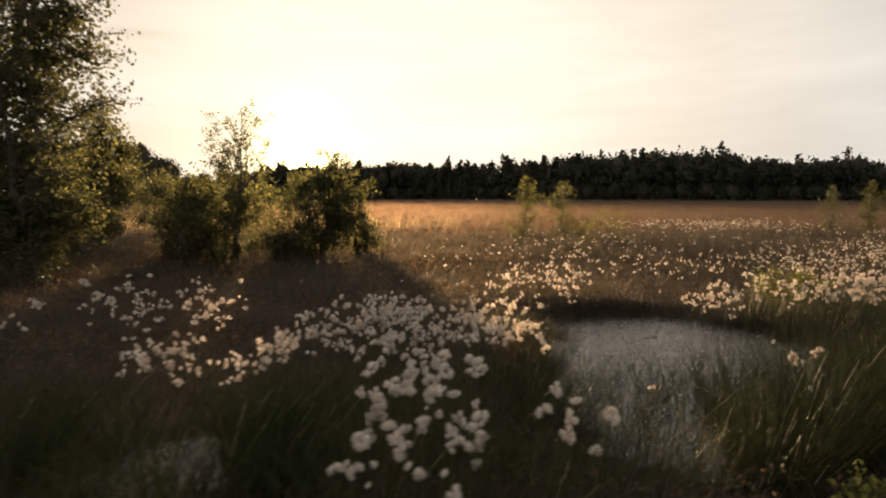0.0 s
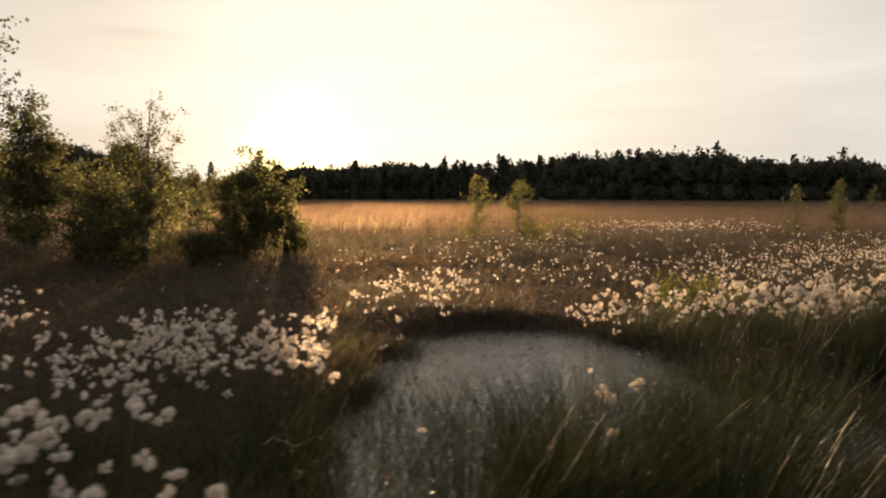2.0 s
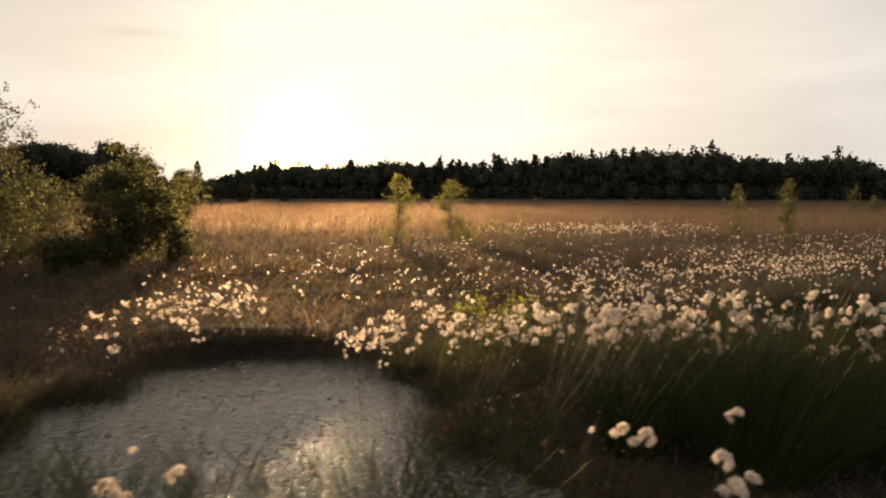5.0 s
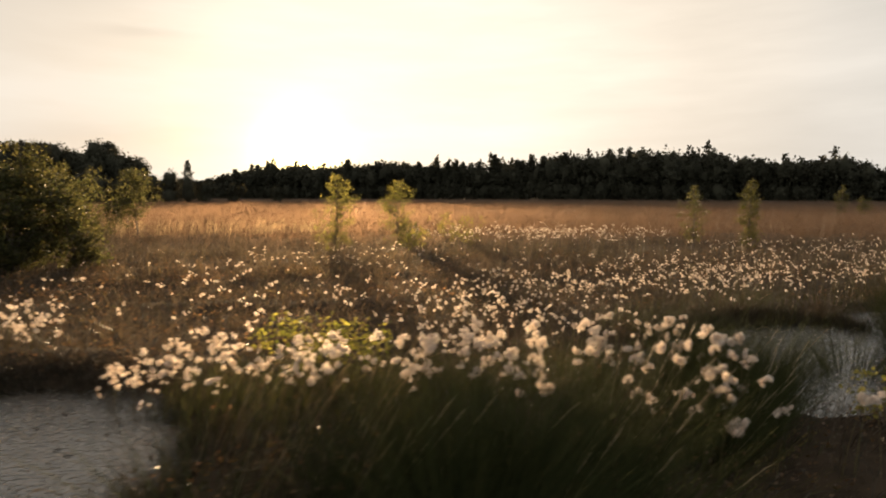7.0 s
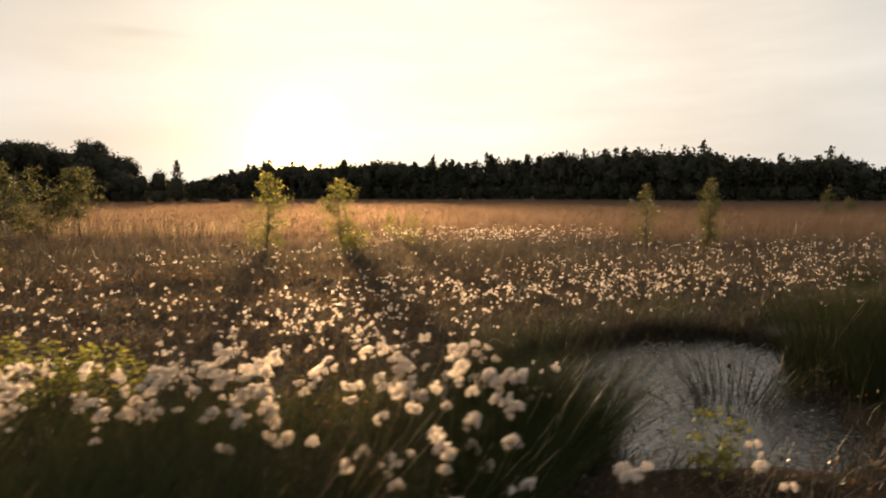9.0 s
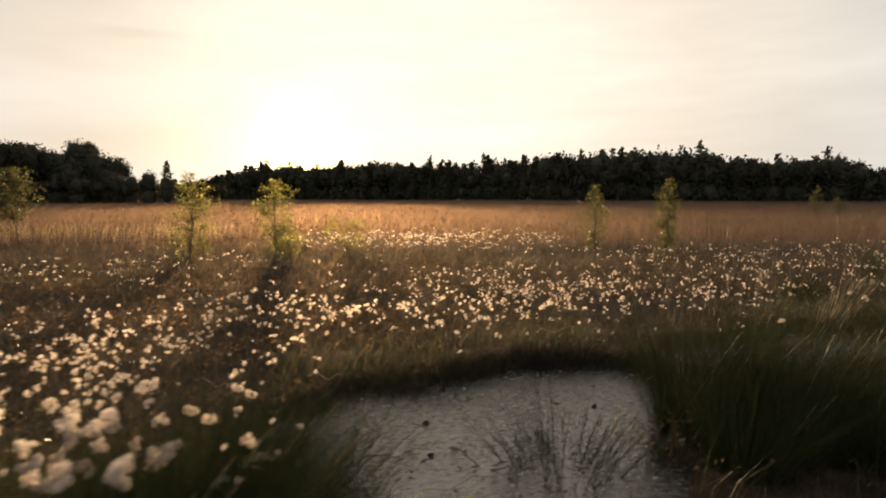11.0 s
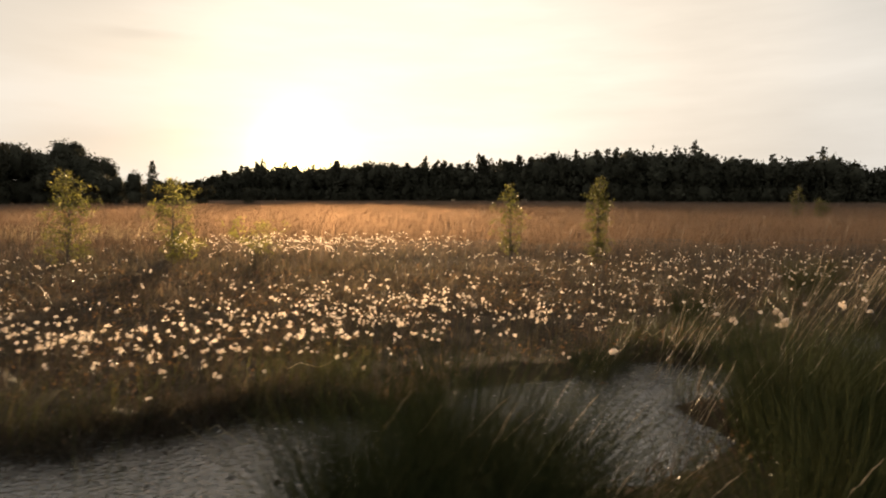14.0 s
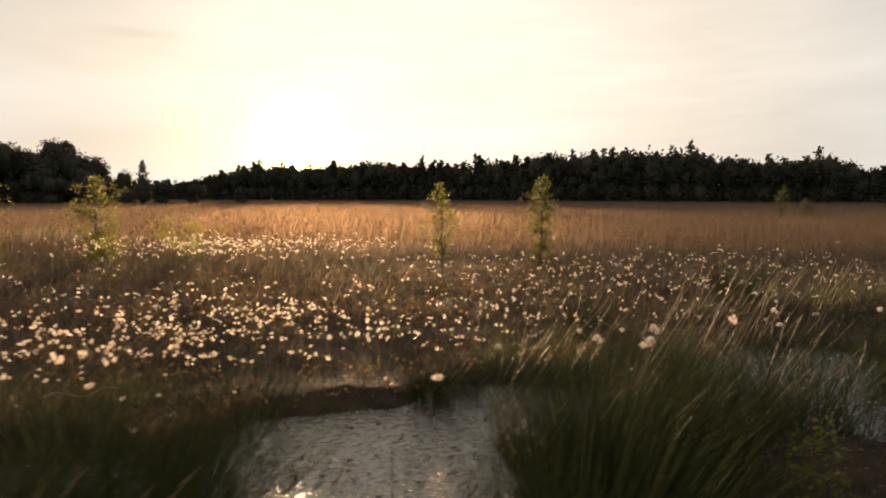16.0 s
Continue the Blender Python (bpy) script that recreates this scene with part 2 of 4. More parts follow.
M_GREEN_SEDGE = plant_material("green_sedge", (0.030, 0.036, 0.011), (0.066, 0.064, 0.021), 0.36, 0.5, patch=1.2, spec=0.25, forward=0.15)
M_HEATH = plant_material("heath_leaf", (0.040, 0.036, 0.012), (0.15, 0.078, 0.034), 0.40, 0.42, patch=0.7, spec=0.4, forward=0.15)
M_BARK = solid_material("dark_bark", (0.045, 0.032, 0.022), (0.12, 0.095, 0.07), 14, 0.85, 0.8)
M_BIRCH_BARK = solid_material("birch_bark", (0.10, 0.075, 0.055), (0.34, 0.29, 0.24), 18, 0.7, 0.5)
M_TWIG = solid_material("wet_twig", (0.03, 0.02, 0.012), (0.09, 0.06, 0.035), 30, 0.6, 0.5)


# ---- mesh tools ----
def fast_mesh(name, verts, tris, mat, parent=None, smooth=False):
    """A mesh from numpy arrays of points and triangles."""
    me = bpy.data.meshes.new(name)
    n = len(tris)
    me.vertices.add(len(verts))
    me.vertices.foreach_set("co", np.asarray(verts, np.float32).ravel())
    me.loops.add(3 * n)
    me.loops.foreach_set("vertex_index", np.asarray(tris, np.int32).ravel())
    me.polygons.add(n)
    me.polygons.foreach_set("loop_start", np.arange(0, 3 * n, 3, dtype=np.int32))
    if smooth:
        me.polygons.foreach_set("use_smooth", np.ones(n, dtype=bool))
    me.materials.append(mat)
    me.update(calc_edges=True)
    ob = new(name, me)
    if parent:
        ob.parent = parent
    return ob


def empty(name, loc=(0, 0, 0)):
    ob = new(name)
    ob.empty_display_size = 0.1
    ob.location = loc
    return ob


def ribbon_arrays(base, height, lean, width, rng, segs=3):
    """Tapering, bending blades: base (n, 3), lean (n, 2) sideways metres at the tip."""
    n = len(base)
    yaw = rng.uniform(0, math.pi, n)
    side = np.stack([np.cos(yaw), np.sin(yaw), 0 * yaw], 1) * (width / 2)[:, None]
    rows = []
    for s in range(segs):
        k = s / segs
        c = base + np.stack([lean[:, 0] * k**1.8, lean[:, 1] * k**1.8, height * k], 1)
        taper = 1.0 - 0.7 * k
        rows += [c - side * taper, c + side * taper]
    rows.append(base + np.stack([lean[:, 0], lean[:, 1], height * 0.96], 1))
    verts = np.stack(rows, 1).reshape(-1, 3)
    per = 2 * segs + 1
    t = []
    for s in range(segs - 1):
        a = 2 * s
        t += [(a, a + 1, a + 3), (a, a + 3, a + 2)]
    a = 2 * (segs - 1)
    t.append((a, a + 1, a + 2))
    tris = (np.arange(n)[:, None, None] * per + np.array(t)[None]).reshape(-1, 3)
    return verts, tris


def stalk_arrays(base, height, lean, radius, rng, segs=3, sides=3, bend=1.5):
    """Round, tapering stalks with three sides."""
    n = len(base)
    rows = []
    turn = rng.uniform(0, 2, n)
    for s in range(segs + 1):
        k = s / segs
        c = base + np.stack([lean[:, 0] * k**bend, lean[:, 1] * k**bend, height * k], 1)
        r = radius * (1.0 - 0.75 * k)
        for j in range(sides):
            a = turn + 2 * math.pi * j / sides
            rows.append(c + np.stack([np.cos(a) * r, np.sin(a) * r, 0 * a], 1))
    verts = np.stack(rows, 1).reshape(-1, 3)
    per = (segs + 1) * sides
    t = []
    for s in range(segs):
        for j in range(sides):
            a, b = s * sides + j, s * sides + (j + 1) % sides
            t += [(a, b, b + sides), (a, b + sides, a + sides)]
    tris = (np.arange(n)[:, None, None] * per + np.array(t)[None]).reshape(-1, 3)
    return verts, tris


def leaf_arrays(centre, size, rng, droop=0.0):
    """Small pointed leaves, each of two triangles folded a little along the midrib."""
    n = len(centre)
    u = rng.normal(size=(n, 3))
    u[:, 2] -= droop
    u /= np.linalg.norm(u, axis=1)[:, None]
    w = np.cross(u, rng.normal(size=(n, 3)))
    w /= np.linalg.norm(w, axis=1)[:, None]
    f = np.cross(u, w)
    s = size[:, None]
    a, c = centre, centre + u * s
    b = centre + u * s * 0.45 + w * s * 0.36 + f * s * 0.08
    d = centre + u * s * 0.45 - w * s * 0.36 + f * s * 0.08
    verts = np.stack([a, b, c, d], 1).reshape(-1, 3)
    tris = (np.arange(n)[:, None, None] * 4 + np.array([(0, 1, 2), (0, 2, 3)])[None]).reshape(-1, 3)
    return verts, tris


def tube_arrays(paths, sides=6):
    """Round limbs along polylines of (x, y, z, radius), joined into one array."""
    V, T, o = [], [], 0
    for path in paths:
        path = np.asarray(path, float)
        n = len(path)
        d = np.gradient(path[:, :3], axis=0)
        d /= np.linalg.norm(d, axis=1)[:, None] + 1e-9
        ref = np.where(np.abs(d[:, 2:3]) > 0.9, [[1.0, 0, 0]], [[0, 0, 1.0]])
        p = np.cross(d, ref)
        p /= np.linalg.norm(p, axis=1)[:, None] + 1e-9
        q = np.cross(d, p)
        for j in range(sides):
            a = 2 * math.pi * j / sides
            V.append(path[:, :3] + (p * math.cos(a) + q * math.sin(a)) * path[:, 3:4])
        for i in range(n - 1):
            for j in range(sides):
                a, b = o + j * n + i, o + (j + 1) % sides * n + i
                T += [(a, b, b + 1), (a, b + 1, a + 1)]
        o += n * sides
    return np.concatenate(V), np.array(T)


def merged(arrays):
    V, T, o = [], [], 0
    for v, t in arrays:
        V.append(v)
        T.append(t + o)
        o += len(v)
    return np.concatenate(V), np.concatenate(T)


# ---- the lie of the land ----
POOLS = [(1.6, 3.5, 0.86, 1.04), (0.98, 2.6, 0.34, 0.7), (2.1, 2.9, 0.55, 0.8), (2.55, 2.8, 0.35, 0.42), (-0.93, 1.93, 0.24, 0.26),
         (5.65, 5.1, 0.75, 0.75), (6.35, 5.75, 0.7, 0.52), (5.98, 4.65, 0.42, 0.42), (7.5, 6.2, 0.62, 0.52),
         (8.2, 6.85, 0.45, 0.33), (10.15, 7.1, 0.62, 0.75)]
WAVES = [(random.uniform(0, 6.28), random.uniform(0, 6.28), random.uniform(0.6, 1.4)) for _ in range(6)]


def soft_noise(x, y, scale):
    """A cheap smooth wobble between -1 and 1 for arrays of places."""
    out = 0
    for i, (a, b, c) in enumerate(WAVES):
        out = out + np.sin((x * math.cos(a) + y * math.sin(a)) * scale * c * (1 + 0.45 * i) + b)
    return out / 6 * 1.7


def pool_value(x, y):
    """Over 0 in a pool, under 0 on the land round it."""
    f = np.full(np.shape(x), -3.0)
    for cx, cy, rx, ry in POOLS:
        f = np.maximum(f, 1 - ((x - cx) / rx) ** 2 - ((y - cy) / ry) ** 2)
    return f + 0.28 * soft_noise(x, y, 5.0)


def hummock(x, y):
    """A low moss hummock behind the first pool."""
    return 0.09 * np.exp(-(((x - 1.2) / 0.95) ** 2 + ((y - 4.97) / 0.40) ** 2))


def land(x, y):
    x, y = np.asarray(x, float), np.asarray(y, float)
    k = np.clip((pool_value(x, y) + 0.6) / 0.9, 0, 1)
    k = k * k * (3 - 2 * k)
    near = np.clip((40 - np.hypot(x - 4, y - 4)) / 30, 0, 1)
    bank = 0.04 + near * (0.020 * soft_noise(x, y, 2.1) + 0.012 * soft_noise(y, x, 6.5))
    return (bank + hummock(x, y)) * (1 - k) - 0.09 * k


def build_ground():
    xs = np.concatenate([np.geomspace(-900, -8, 40), np.arange(-7.5, 14.0, 0.105), np.geomspace(14.3, 900, 40)])
    ys = np.concatenate([-np.geomspace(300, 2, 14), np.arange(-1.5, 11.5, 0.105), np.geomspace(11.8, 1500, 50)])
    X, Y = np.meshgrid(xs, ys)
    V = np.stack([X, Y, land(X, Y)], -1).reshape(-1, 3)
    nx, ny = len(xs), len(ys)
    i = (np.arange(ny - 1)[:, None] * nx + np.arange(nx - 1)[None]).ravel()
    T = np.concatenate([np.stack([i, i + 1, i + nx + 1], 1), np.stack([i, i + nx + 1, i + nx], 1)])
    ob = fast_mesh("ground", V, T, M_PEAT, smooth=True)
    tagged(ob, "dark wet peat ground of the open bog", "ground", kind="structure")
    xs, ys = np.arange(-3, 12.5, 0.5), np.arange(0.5, 9.6, 0.5)
    X, Y = np.meshgrid(xs, ys)
    V = np.stack([X, Y, 0 * X], -1).reshape(-1, 3)
    nx, ny = len(xs), len(ys)
    i = (np.arange(ny - 1)[:, None] * nx + np.arange(nx - 1)[None]).ravel()
    T = np.concatenate([np.stack([i, i + 1, i + nx + 1], 1), np.stack([i, i + nx + 1, i + nx], 1)])
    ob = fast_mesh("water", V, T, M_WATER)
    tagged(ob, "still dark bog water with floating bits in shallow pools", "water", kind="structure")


build_ground()


# ---- woodland at the far side of the moor ----
# plan of the wood's front: x, y and height of its tree tops
WOOD = [(-180, 262, 9), (-115, 254, 8.1), (-100, 245, 6.9), (-91, 240, 10.2), (-83, 234, 9.8), (-74, 228, 11.7), (-65, 222, 12.5), (-49, 209, 12.2),
        (-31, 198, 11.8), (-11, 184, 11.7), (6.5, 170, 10.7), (14, 163, 11.4), (21, 156, 11), (27, 149, 11.2), (33, 142, 11.4), (37, 136, 11.7),
        (42, 128, 10.6), (46, 121, 11), (48.5, 116, 10.9), (54, 112, 9.8), (58, 110, 8.8), (61, 108, 9.3), (65, 105, 8.5), (68, 103, 7.4),
        (72, 101, 8.2), (75, 100, 6.4), (78, 99, 6.1), (87, 96, 6.6), (100, 91, 6.8), (150, 70, 8)]


def lumpy(rng, x, y, z, rx, rz, level=2):
    """The dense heart of a crown: a ball of foliage pushed in and out."""
    bm = bmesh.new()
    bmesh.ops.create_icosphere(bm, subdivisions=level, radius=1)
    V = np.array([v.co for v in bm.verts])
    T = np.array([[v.index for v in f.verts] for f in bm.faces])
    bm.free()
    p = rng.uniform(0, 6, 4)
    k = 1 + 0.16 * np.sin(V[:, 0] * 3.5 + p[0]) * np.sin(V[:, 1] * 3.5 + p[1]) + 0.13 * np.sin(V[:, 2] * 6 + V[:, 0] * 5 + p[2]) + 0.13 * rng.normal(size=len(V))
    return V * k[:, None] * np.array([rx, rx, rz]) + np.array([x, y, z]), T


def wood_tree(rng, x, y, z, h, conifer, clumps, size, broad=1.0):
    """Foliage and trunk of one far tree: a lumpy heart under many small ragged clumps."""
    parts = []
    if conifer:
        wide = rng.uniform(0.17, 0.25)
        k = rng.random(clumps) ** 0.9 * 0.985
        a = rng.uniform(0, 6.283, clumps)
        r = h * wide * (1 - k) ** 0.75 * np.sqrt(rng.uniform(0.25, 1.25, clumps)) * (1 + 0.3 * np.sin(k * 38 + x))
        c = np.stack([x + np.cos(a) * r, y + np.sin(a) * r, z + h * (0.04 + 0.96 * k)], 1)
        v, t = lumpy(rng, x, y, z + 0.36 * h, h * wide * 0.75, h * 0.42, 1)
        narrow = np.clip((z + h - v[:, 2]) / (0.75 * h), 0.05, 1)[:, None]
        v[:, :2] = np.array([x, y]) + (v[:, :2] - np.array([x, y])) * narrow
        parts.append((v, t))
    else:
        wide = rng.uniform(0.23, 0.34) * broad
        lobes = [(0.0, 0.0, 0.60, 1.0)] + [(*(rng.normal(size=2) * 0.55), rng.uniform(0.42, 0.72), rng.uniform(0.5, 0.8)) for _ in range(3)]
        share = clumps // len(lobes)
        core = 0.66
        cs = []
        for lx, ly, lz, ls in lobes:
            rx, rz = h * wide * ls * 0.8, h * 0.36 * ls
            cx, cy, cz = x + lx * h * wide, y + ly * h * wide, z + min(lz * h, h - rz * 1.08)
            parts.append(lumpy(rng, cx, cy, cz, rx * core, rz * core, 2 if clumps > 1000 else 1))
            u = rng.normal(size=(share, 3))
            u /= np.linalg.norm(u, axis=1)[:, None]
            cs.append(np.array([cx, cy, cz]) + u * np.array([rx, rx, rz]) * rng.uniform(0.60, 0.93, share)[:, None])
        parts.append(lumpy(rng, x, y, z + 0.18 * h, h * wide * 0.6, h * 0.22, 1))
        u = rng.normal(size=(share, 3))
        u /= np.linalg.norm(u, axis=1)[:, None]
        cs.append(np.array([x, y, z + 0.2 * h]) + u * np.array([h * wide * 0.85, h * wide * 0.85, h * 0.24]) * rng.uniform(0.7, 1.1, share)[:, None])
        c = np.concatenate(cs)
    parts.append(leaf_arrays(c, size * rng.uniform(0.6, 1.3, len(c)), rng))
    trunk = tube_arrays([[(x, y, z - 0.2, h * 0.018), (x + rng.normal() * 0.1, y, z + h * 0.45, h * 0.012), (x, y, z + h * 0.85, h * 0.004)]], 5)
    return merged(parts), trunk


def build_wood():
    rng = np.random.default_rng(11)
    P = np.array(WOOD, float)
    seg = np.r_[0, np.cumsum(np.hypot(*np.diff(P[:, :2], axis=0).T))]
    L, T = [], []
    for row, (back, share, step) in enumerate(((0, 0.93, 1.7), (4, 1.0, 1.8), (8, 1.0, 2.2), (13, 1.0, 2.8))):
        s = 0.0
        while s < seg[-1]:
            x, y, h = (np.interp(s, seg, P[:, k]) for k in range(3))
            x, y = x + back * 0.45 + rng.normal() * 0.8, y + back + rng.normal() * 0.8
            far = y / 110
            hh = h * share * (1.0 + 0.07 * math.sin(s * 0.31) + 0.05 * math.sin(s * 0.83 + 1)) * rng.uniform(0.96, 1.05)
            con = rng.random() < (0.5 if 0 < x < 30 or x < -60 else 0.16)
            hh *= 1.07 if -80 < x < 0 or x > 44 else 1.04 if x > 0 else 1.0
            l, t = wood_tree(rng, x, y, 0.1, hh, con, (620, 230, 60, 24)[row], 0.64 * far**0.6)
            L.append(l)
            T.append(t)
            s += step * rng.uniform(0.7, 1.3) * (far if s < 120 else max(0.8, far))
        # low edge growth in front of the first row
    for _ in range(260):
        s = rng.uniform(0, seg[-1])
        x, y = np.interp(s, seg, P[:, 0]), np.interp(s, seg, P[:, 1]) - rng.uniform(0.3, 2.5)
        l, t = wood_tree(rng, x, y, 0.0, rng.uniform(1.5, 4.5), False, 220, 0.40)
        L.append(l)
        T.append(t)
    ob = fast_mesh("woodland_edge", *merged(L), M_WOOD_LEAF)
    tagged(ob, "dark wall of mixed woodland beyond the moor", "forest", kind="stuff")
    ob = fast_mesh("woodland_trunks", *merged(T), M_BARK)
    tagged(ob, "dim trunks inside the far woodland", "tree trunks", kind="stuff")


build_wood()

# single trees of the copse: x, y, height, spread kind
COPSE = [(-54, 66, 7.0, "round"), (-50, 68, 6.8, "round"), (-46.3, 67.8, 7.1, "round"), (-45.5, 70.5, 7.7, "round"), (-47.5, 73, 7.2, "round"),
         (-45.3, 75.2, 7.8, "round"), (-46, 78, 7.3, "round"), (-43.2, 80.8, 8.8, "round"), (-40.6, 80, 7.4, "round"), (-38.6, 78.1, 6.2, "round"), (-36.8, 76.6, 4.6, "round"),
         (-35.0, 75.6, 3.9, "round"), (-33.4, 75.2, 3.5, "round"), (-30.3, 73.8, 4.3, "round"), (-28.1, 73.8, 4.9, "cone"), (-26.5, 75, 2.6, "round"), (-24, 78, 2.5, "round"),
         (-20, 84, 2.4, "round"), (-42, 74, 4.0, "round"), (-39, 73.5, 3.4, "round"), (-60, 62, 8.0, "round"), (-66, 60, 8.0, "round"), (-49.5, 71.5, 6.9, "round"), (-43.6, 77, 7.0, "round"), (-41.6, 76, 5.6, "round"), (-48, 76, 7.2, "round")]


def build_copse():
    rng = np.random.default_rng(5)
    for x, y, h, kind in COPSE:
        name = "copse_tree"
        ob = empty(name, (x, y, 0.1))
        l, t = wood_tree(rng, 0, 0, 0, h * 1.08, kind == "cone", 3400 if h > 5.5 else 1400, 0.28 if h > 5.5 else 0.2, 1.35)
        fast_mesh("crown", *l, M_WOOD_LEAF, ob)
        fast_mesh("trunk", *t, M_BARK, ob)
        label = {"cone": "narrow pointed dark tree in the copse beside the moor"}.get(kind, "broad round-crowned dark tree in the copse beside the moor")
        if h < 5:
            label = "low bushy tree at the edge of the copse"
        tagged(ob, label, "tree", "trees of the copse")


build_copse()


# ---- nearer trees, saplings and shrubs ----
def grow(rng, h, radius, low, stems, limbs, leaves, leaf, spread=0.1, top=0.5, lean=(0, 0), full=1.0, up=(0.2, 0.8)):
    """Trunks, limbs, twigs and leaves of a small tree. radius: the crown's half width; low: where leaves begin, as a share of h;
    top: how pointed the crown's top is; full: how evenly leaves fill it."""
    trunks, boughs, twigs, centres = [], [], [], []
    for s in range(stems):
        hh = h * (1 if s == 0 else rng.uniform(0.6, 0.92))
        off = rng.normal(size=2) * radius * (0.0 if stems == 1 else 0.3)
        base = rng.normal(size=2) * 0.04 * (stems > 1)
        k = np.linspace(0, 1, 9)
        wob = np.cumsum(rng.normal(size=(9, 2)) * 0.012 * h, axis=0)
        cx = base[0] + (off[0] + lean[0] * h) * k + wob[:, 0]
        cy = base[1] + (off[1] + lean[1] * h) * k + wob[:, 1]
        r0 = 0.012 * hh + 0.004
        trunks.append(np.stack([cx, cy, hh * k - 0.05 * (k == 0), r0 * (1 - 0.93 * k)], 1))
        for i in range(limbs // stems):
            f = low + (0.97 - low) * (i + rng.random()) / (limbs / stems)
            z0 = f * hh
            x0, y0 = np.interp(f, k, cx), np.interp(f, k, cy)
            g = (f - low) / (1 - low)
            reach = radius * (np.clip(np.sin(math.pi * (0.18 + 0.8 * g)), 0.05, 1) ** top) * rng.uniform(0.55, 1.1)
            a = rng.uniform(0, 6.283)
            rise = rng.uniform(*up) * reach
            q = np.linspace(0, 1, 5)
            bx = x0 + math.cos(a) * reach * q + rng.normal(size=5) * 0.03 * reach
            by = y0 + math.sin(a) * reach * q + rng.normal(size=5) * 0.03 * reach
            bz = z0 + rise * q**0.8
            boughs.append(np.stack([bx, by, bz, r0 * 0.34 * (1 - f * 0.6) * (1 - 0.85 * q)], 1))
            for _ in range(max(1, round(leaves / max(1, limbs) / 14 * min(1, 0.12 + 1.25 * reach / radius)))):
                w = rng.uniform(0.25, 1.0)
                p = np.array([np.interp(w, q, bx), np.interp(w, q, by), np.interp(w, q, bz)])
                d = rng.normal(size=3) * np.array([1, 1, 0.8])
                d = d / np.linalg.norm(d) * reach * rng.uniform(0.2, 0.5) * full
                twigs.append(np.array([[*p, r0 * 0.08], [*(p + d * 0.5 + (0, 0, 0.02)), r0 * 0.05], [*(p + d), r0 * 0.02]]))
                m = rng.poisson(14)
                t = rng.uniform(0.2, 1.05, m)[:, None]
                centres.append(p + d * t + rng.normal(size=(m, 3)) * leaf * 0.9)
    C = np.concatenate(centres)
    return trunks, boughs, twigs, C, leaf * rng.uniform(0.6, 1.25, len(C))


def plant_tree(name, label, category, loc, seed, leaf_mat, bark, group="", **kw):
    rng = np.random.default_rng(seed)
    trunks, boughs, twigs, C, size = grow(rng, **kw)
    ob = empty(name, (loc[0], loc[1], float(land(loc[0], loc[1])) - 0.02))
    for t in trunks:
        fast_mesh("trunk" if kw["stems"] == 1 else "stem", *tube_arrays([t], 7), bark, ob, smooth=True)
    for b in boughs:
        fast_mesh("branch", *tube_arrays([b], 5), bark, ob, smooth=True)
    tagged(fast_mesh("twig_mass", *tube_arrays(twigs, 3), bark, ob), kind="stuff")
    tagged(fast_mesh("crown", *leaf_arrays(C, size, rng, 0.4), leaf_mat, ob), kind="stuff")
    return tagged(ob, label, category, group)


plant_tree("birch_tree", "tall leafy birch with a dense hanging crown by the bog", "tree", (-4.58, 6.5), 21, M_DARK_LEAF, M_BARK,
           h=5.6, radius=0.88, low=0.05, stems=3, limbs=130, leaves=34000, leaf=0.052, top=0.25)
plant_tree("willow_bush", "leafy willow bush at the foot of the birch", "bush", (-5.6, 7.2), 22, M_DARK_LEAF, M_BARK,
           h=2.2, radius=1.1, low=0.03, stems=5, limbs=70, leaves=12000, leaf=0.055, top=0.5)
plant_tree("willow_bush", "tall dark willow bush behind the birch", "bush", (-6.5, 11.0), 20, M_DARK_LEAF, M_BARK,
           h=2.85, radius=0.72, low=0.03, stems=4, limbs=80, leaves=12000, leaf=0.06, top=0.5)
plant_tree("young_birch", "slender young birch with an airy sparsely leaved top", "tree", (-2.86, 8.0), 23, M_DARK_LEAF, M_BARK,
           h=2.16, radius=0.50, low=0.30, stems=3, limbs=60, leaves=2300, leaf=0.036, top=0.9, lean=(0.05, 0), up=(0.9, 1.9))
plant_tree("birch_bush", "leafy olive birch scrub round the young birch's foot", "bush", (-3.0, 7.9), 50, M_DARK_LEAF, M_BARK,
           h=1.40, radius=0.66, low=0.03, stems=4, limbs=80, leaves=9000, leaf=0.042, top=0.4)
plant_tree("birch_bush", "olive birch scrub beside the young birch", "bush", (-3.8, 8.4), 24, M_DARK_LEAF, M_BIRCH_BARK,
           h=1.35, radius=0.45, low=0.03, stems=3, limbs=50, leaves=5500, leaf=0.042, top=0.5)
plant_tree("alder_bush", "dense rounded alder bush against the low sun", "bush", (-1.78, 8.86), 25, M_DARK_LEAF, M_BARK,
           h=1.70, radius=0.52, low=0.03, stems=3, limbs=80, leaves=10500, leaf=0.042, top=0.45)
plant_tree("alder_bush", "small round bush grown into its larger neighbour", "bush", (-1.35, 9.3), 26, M_DARK_LEAF, M_BARK,
           h=1.35, radius=0.48, low=0.03, stems=4, limbs=50, leaves=6000, leaf=0.045, top=0.35)
plant_tree("small_birch", "little birch with a bare lower trunk on the moor", "tree", (-3.75, 15.4), 27, M_DARK_LEAF, M_BARK,
           h=1.55, radius=0.55, low=0.3, stems=1, limbs=40, leaves=3000, leaf=0.05, top=0.4)
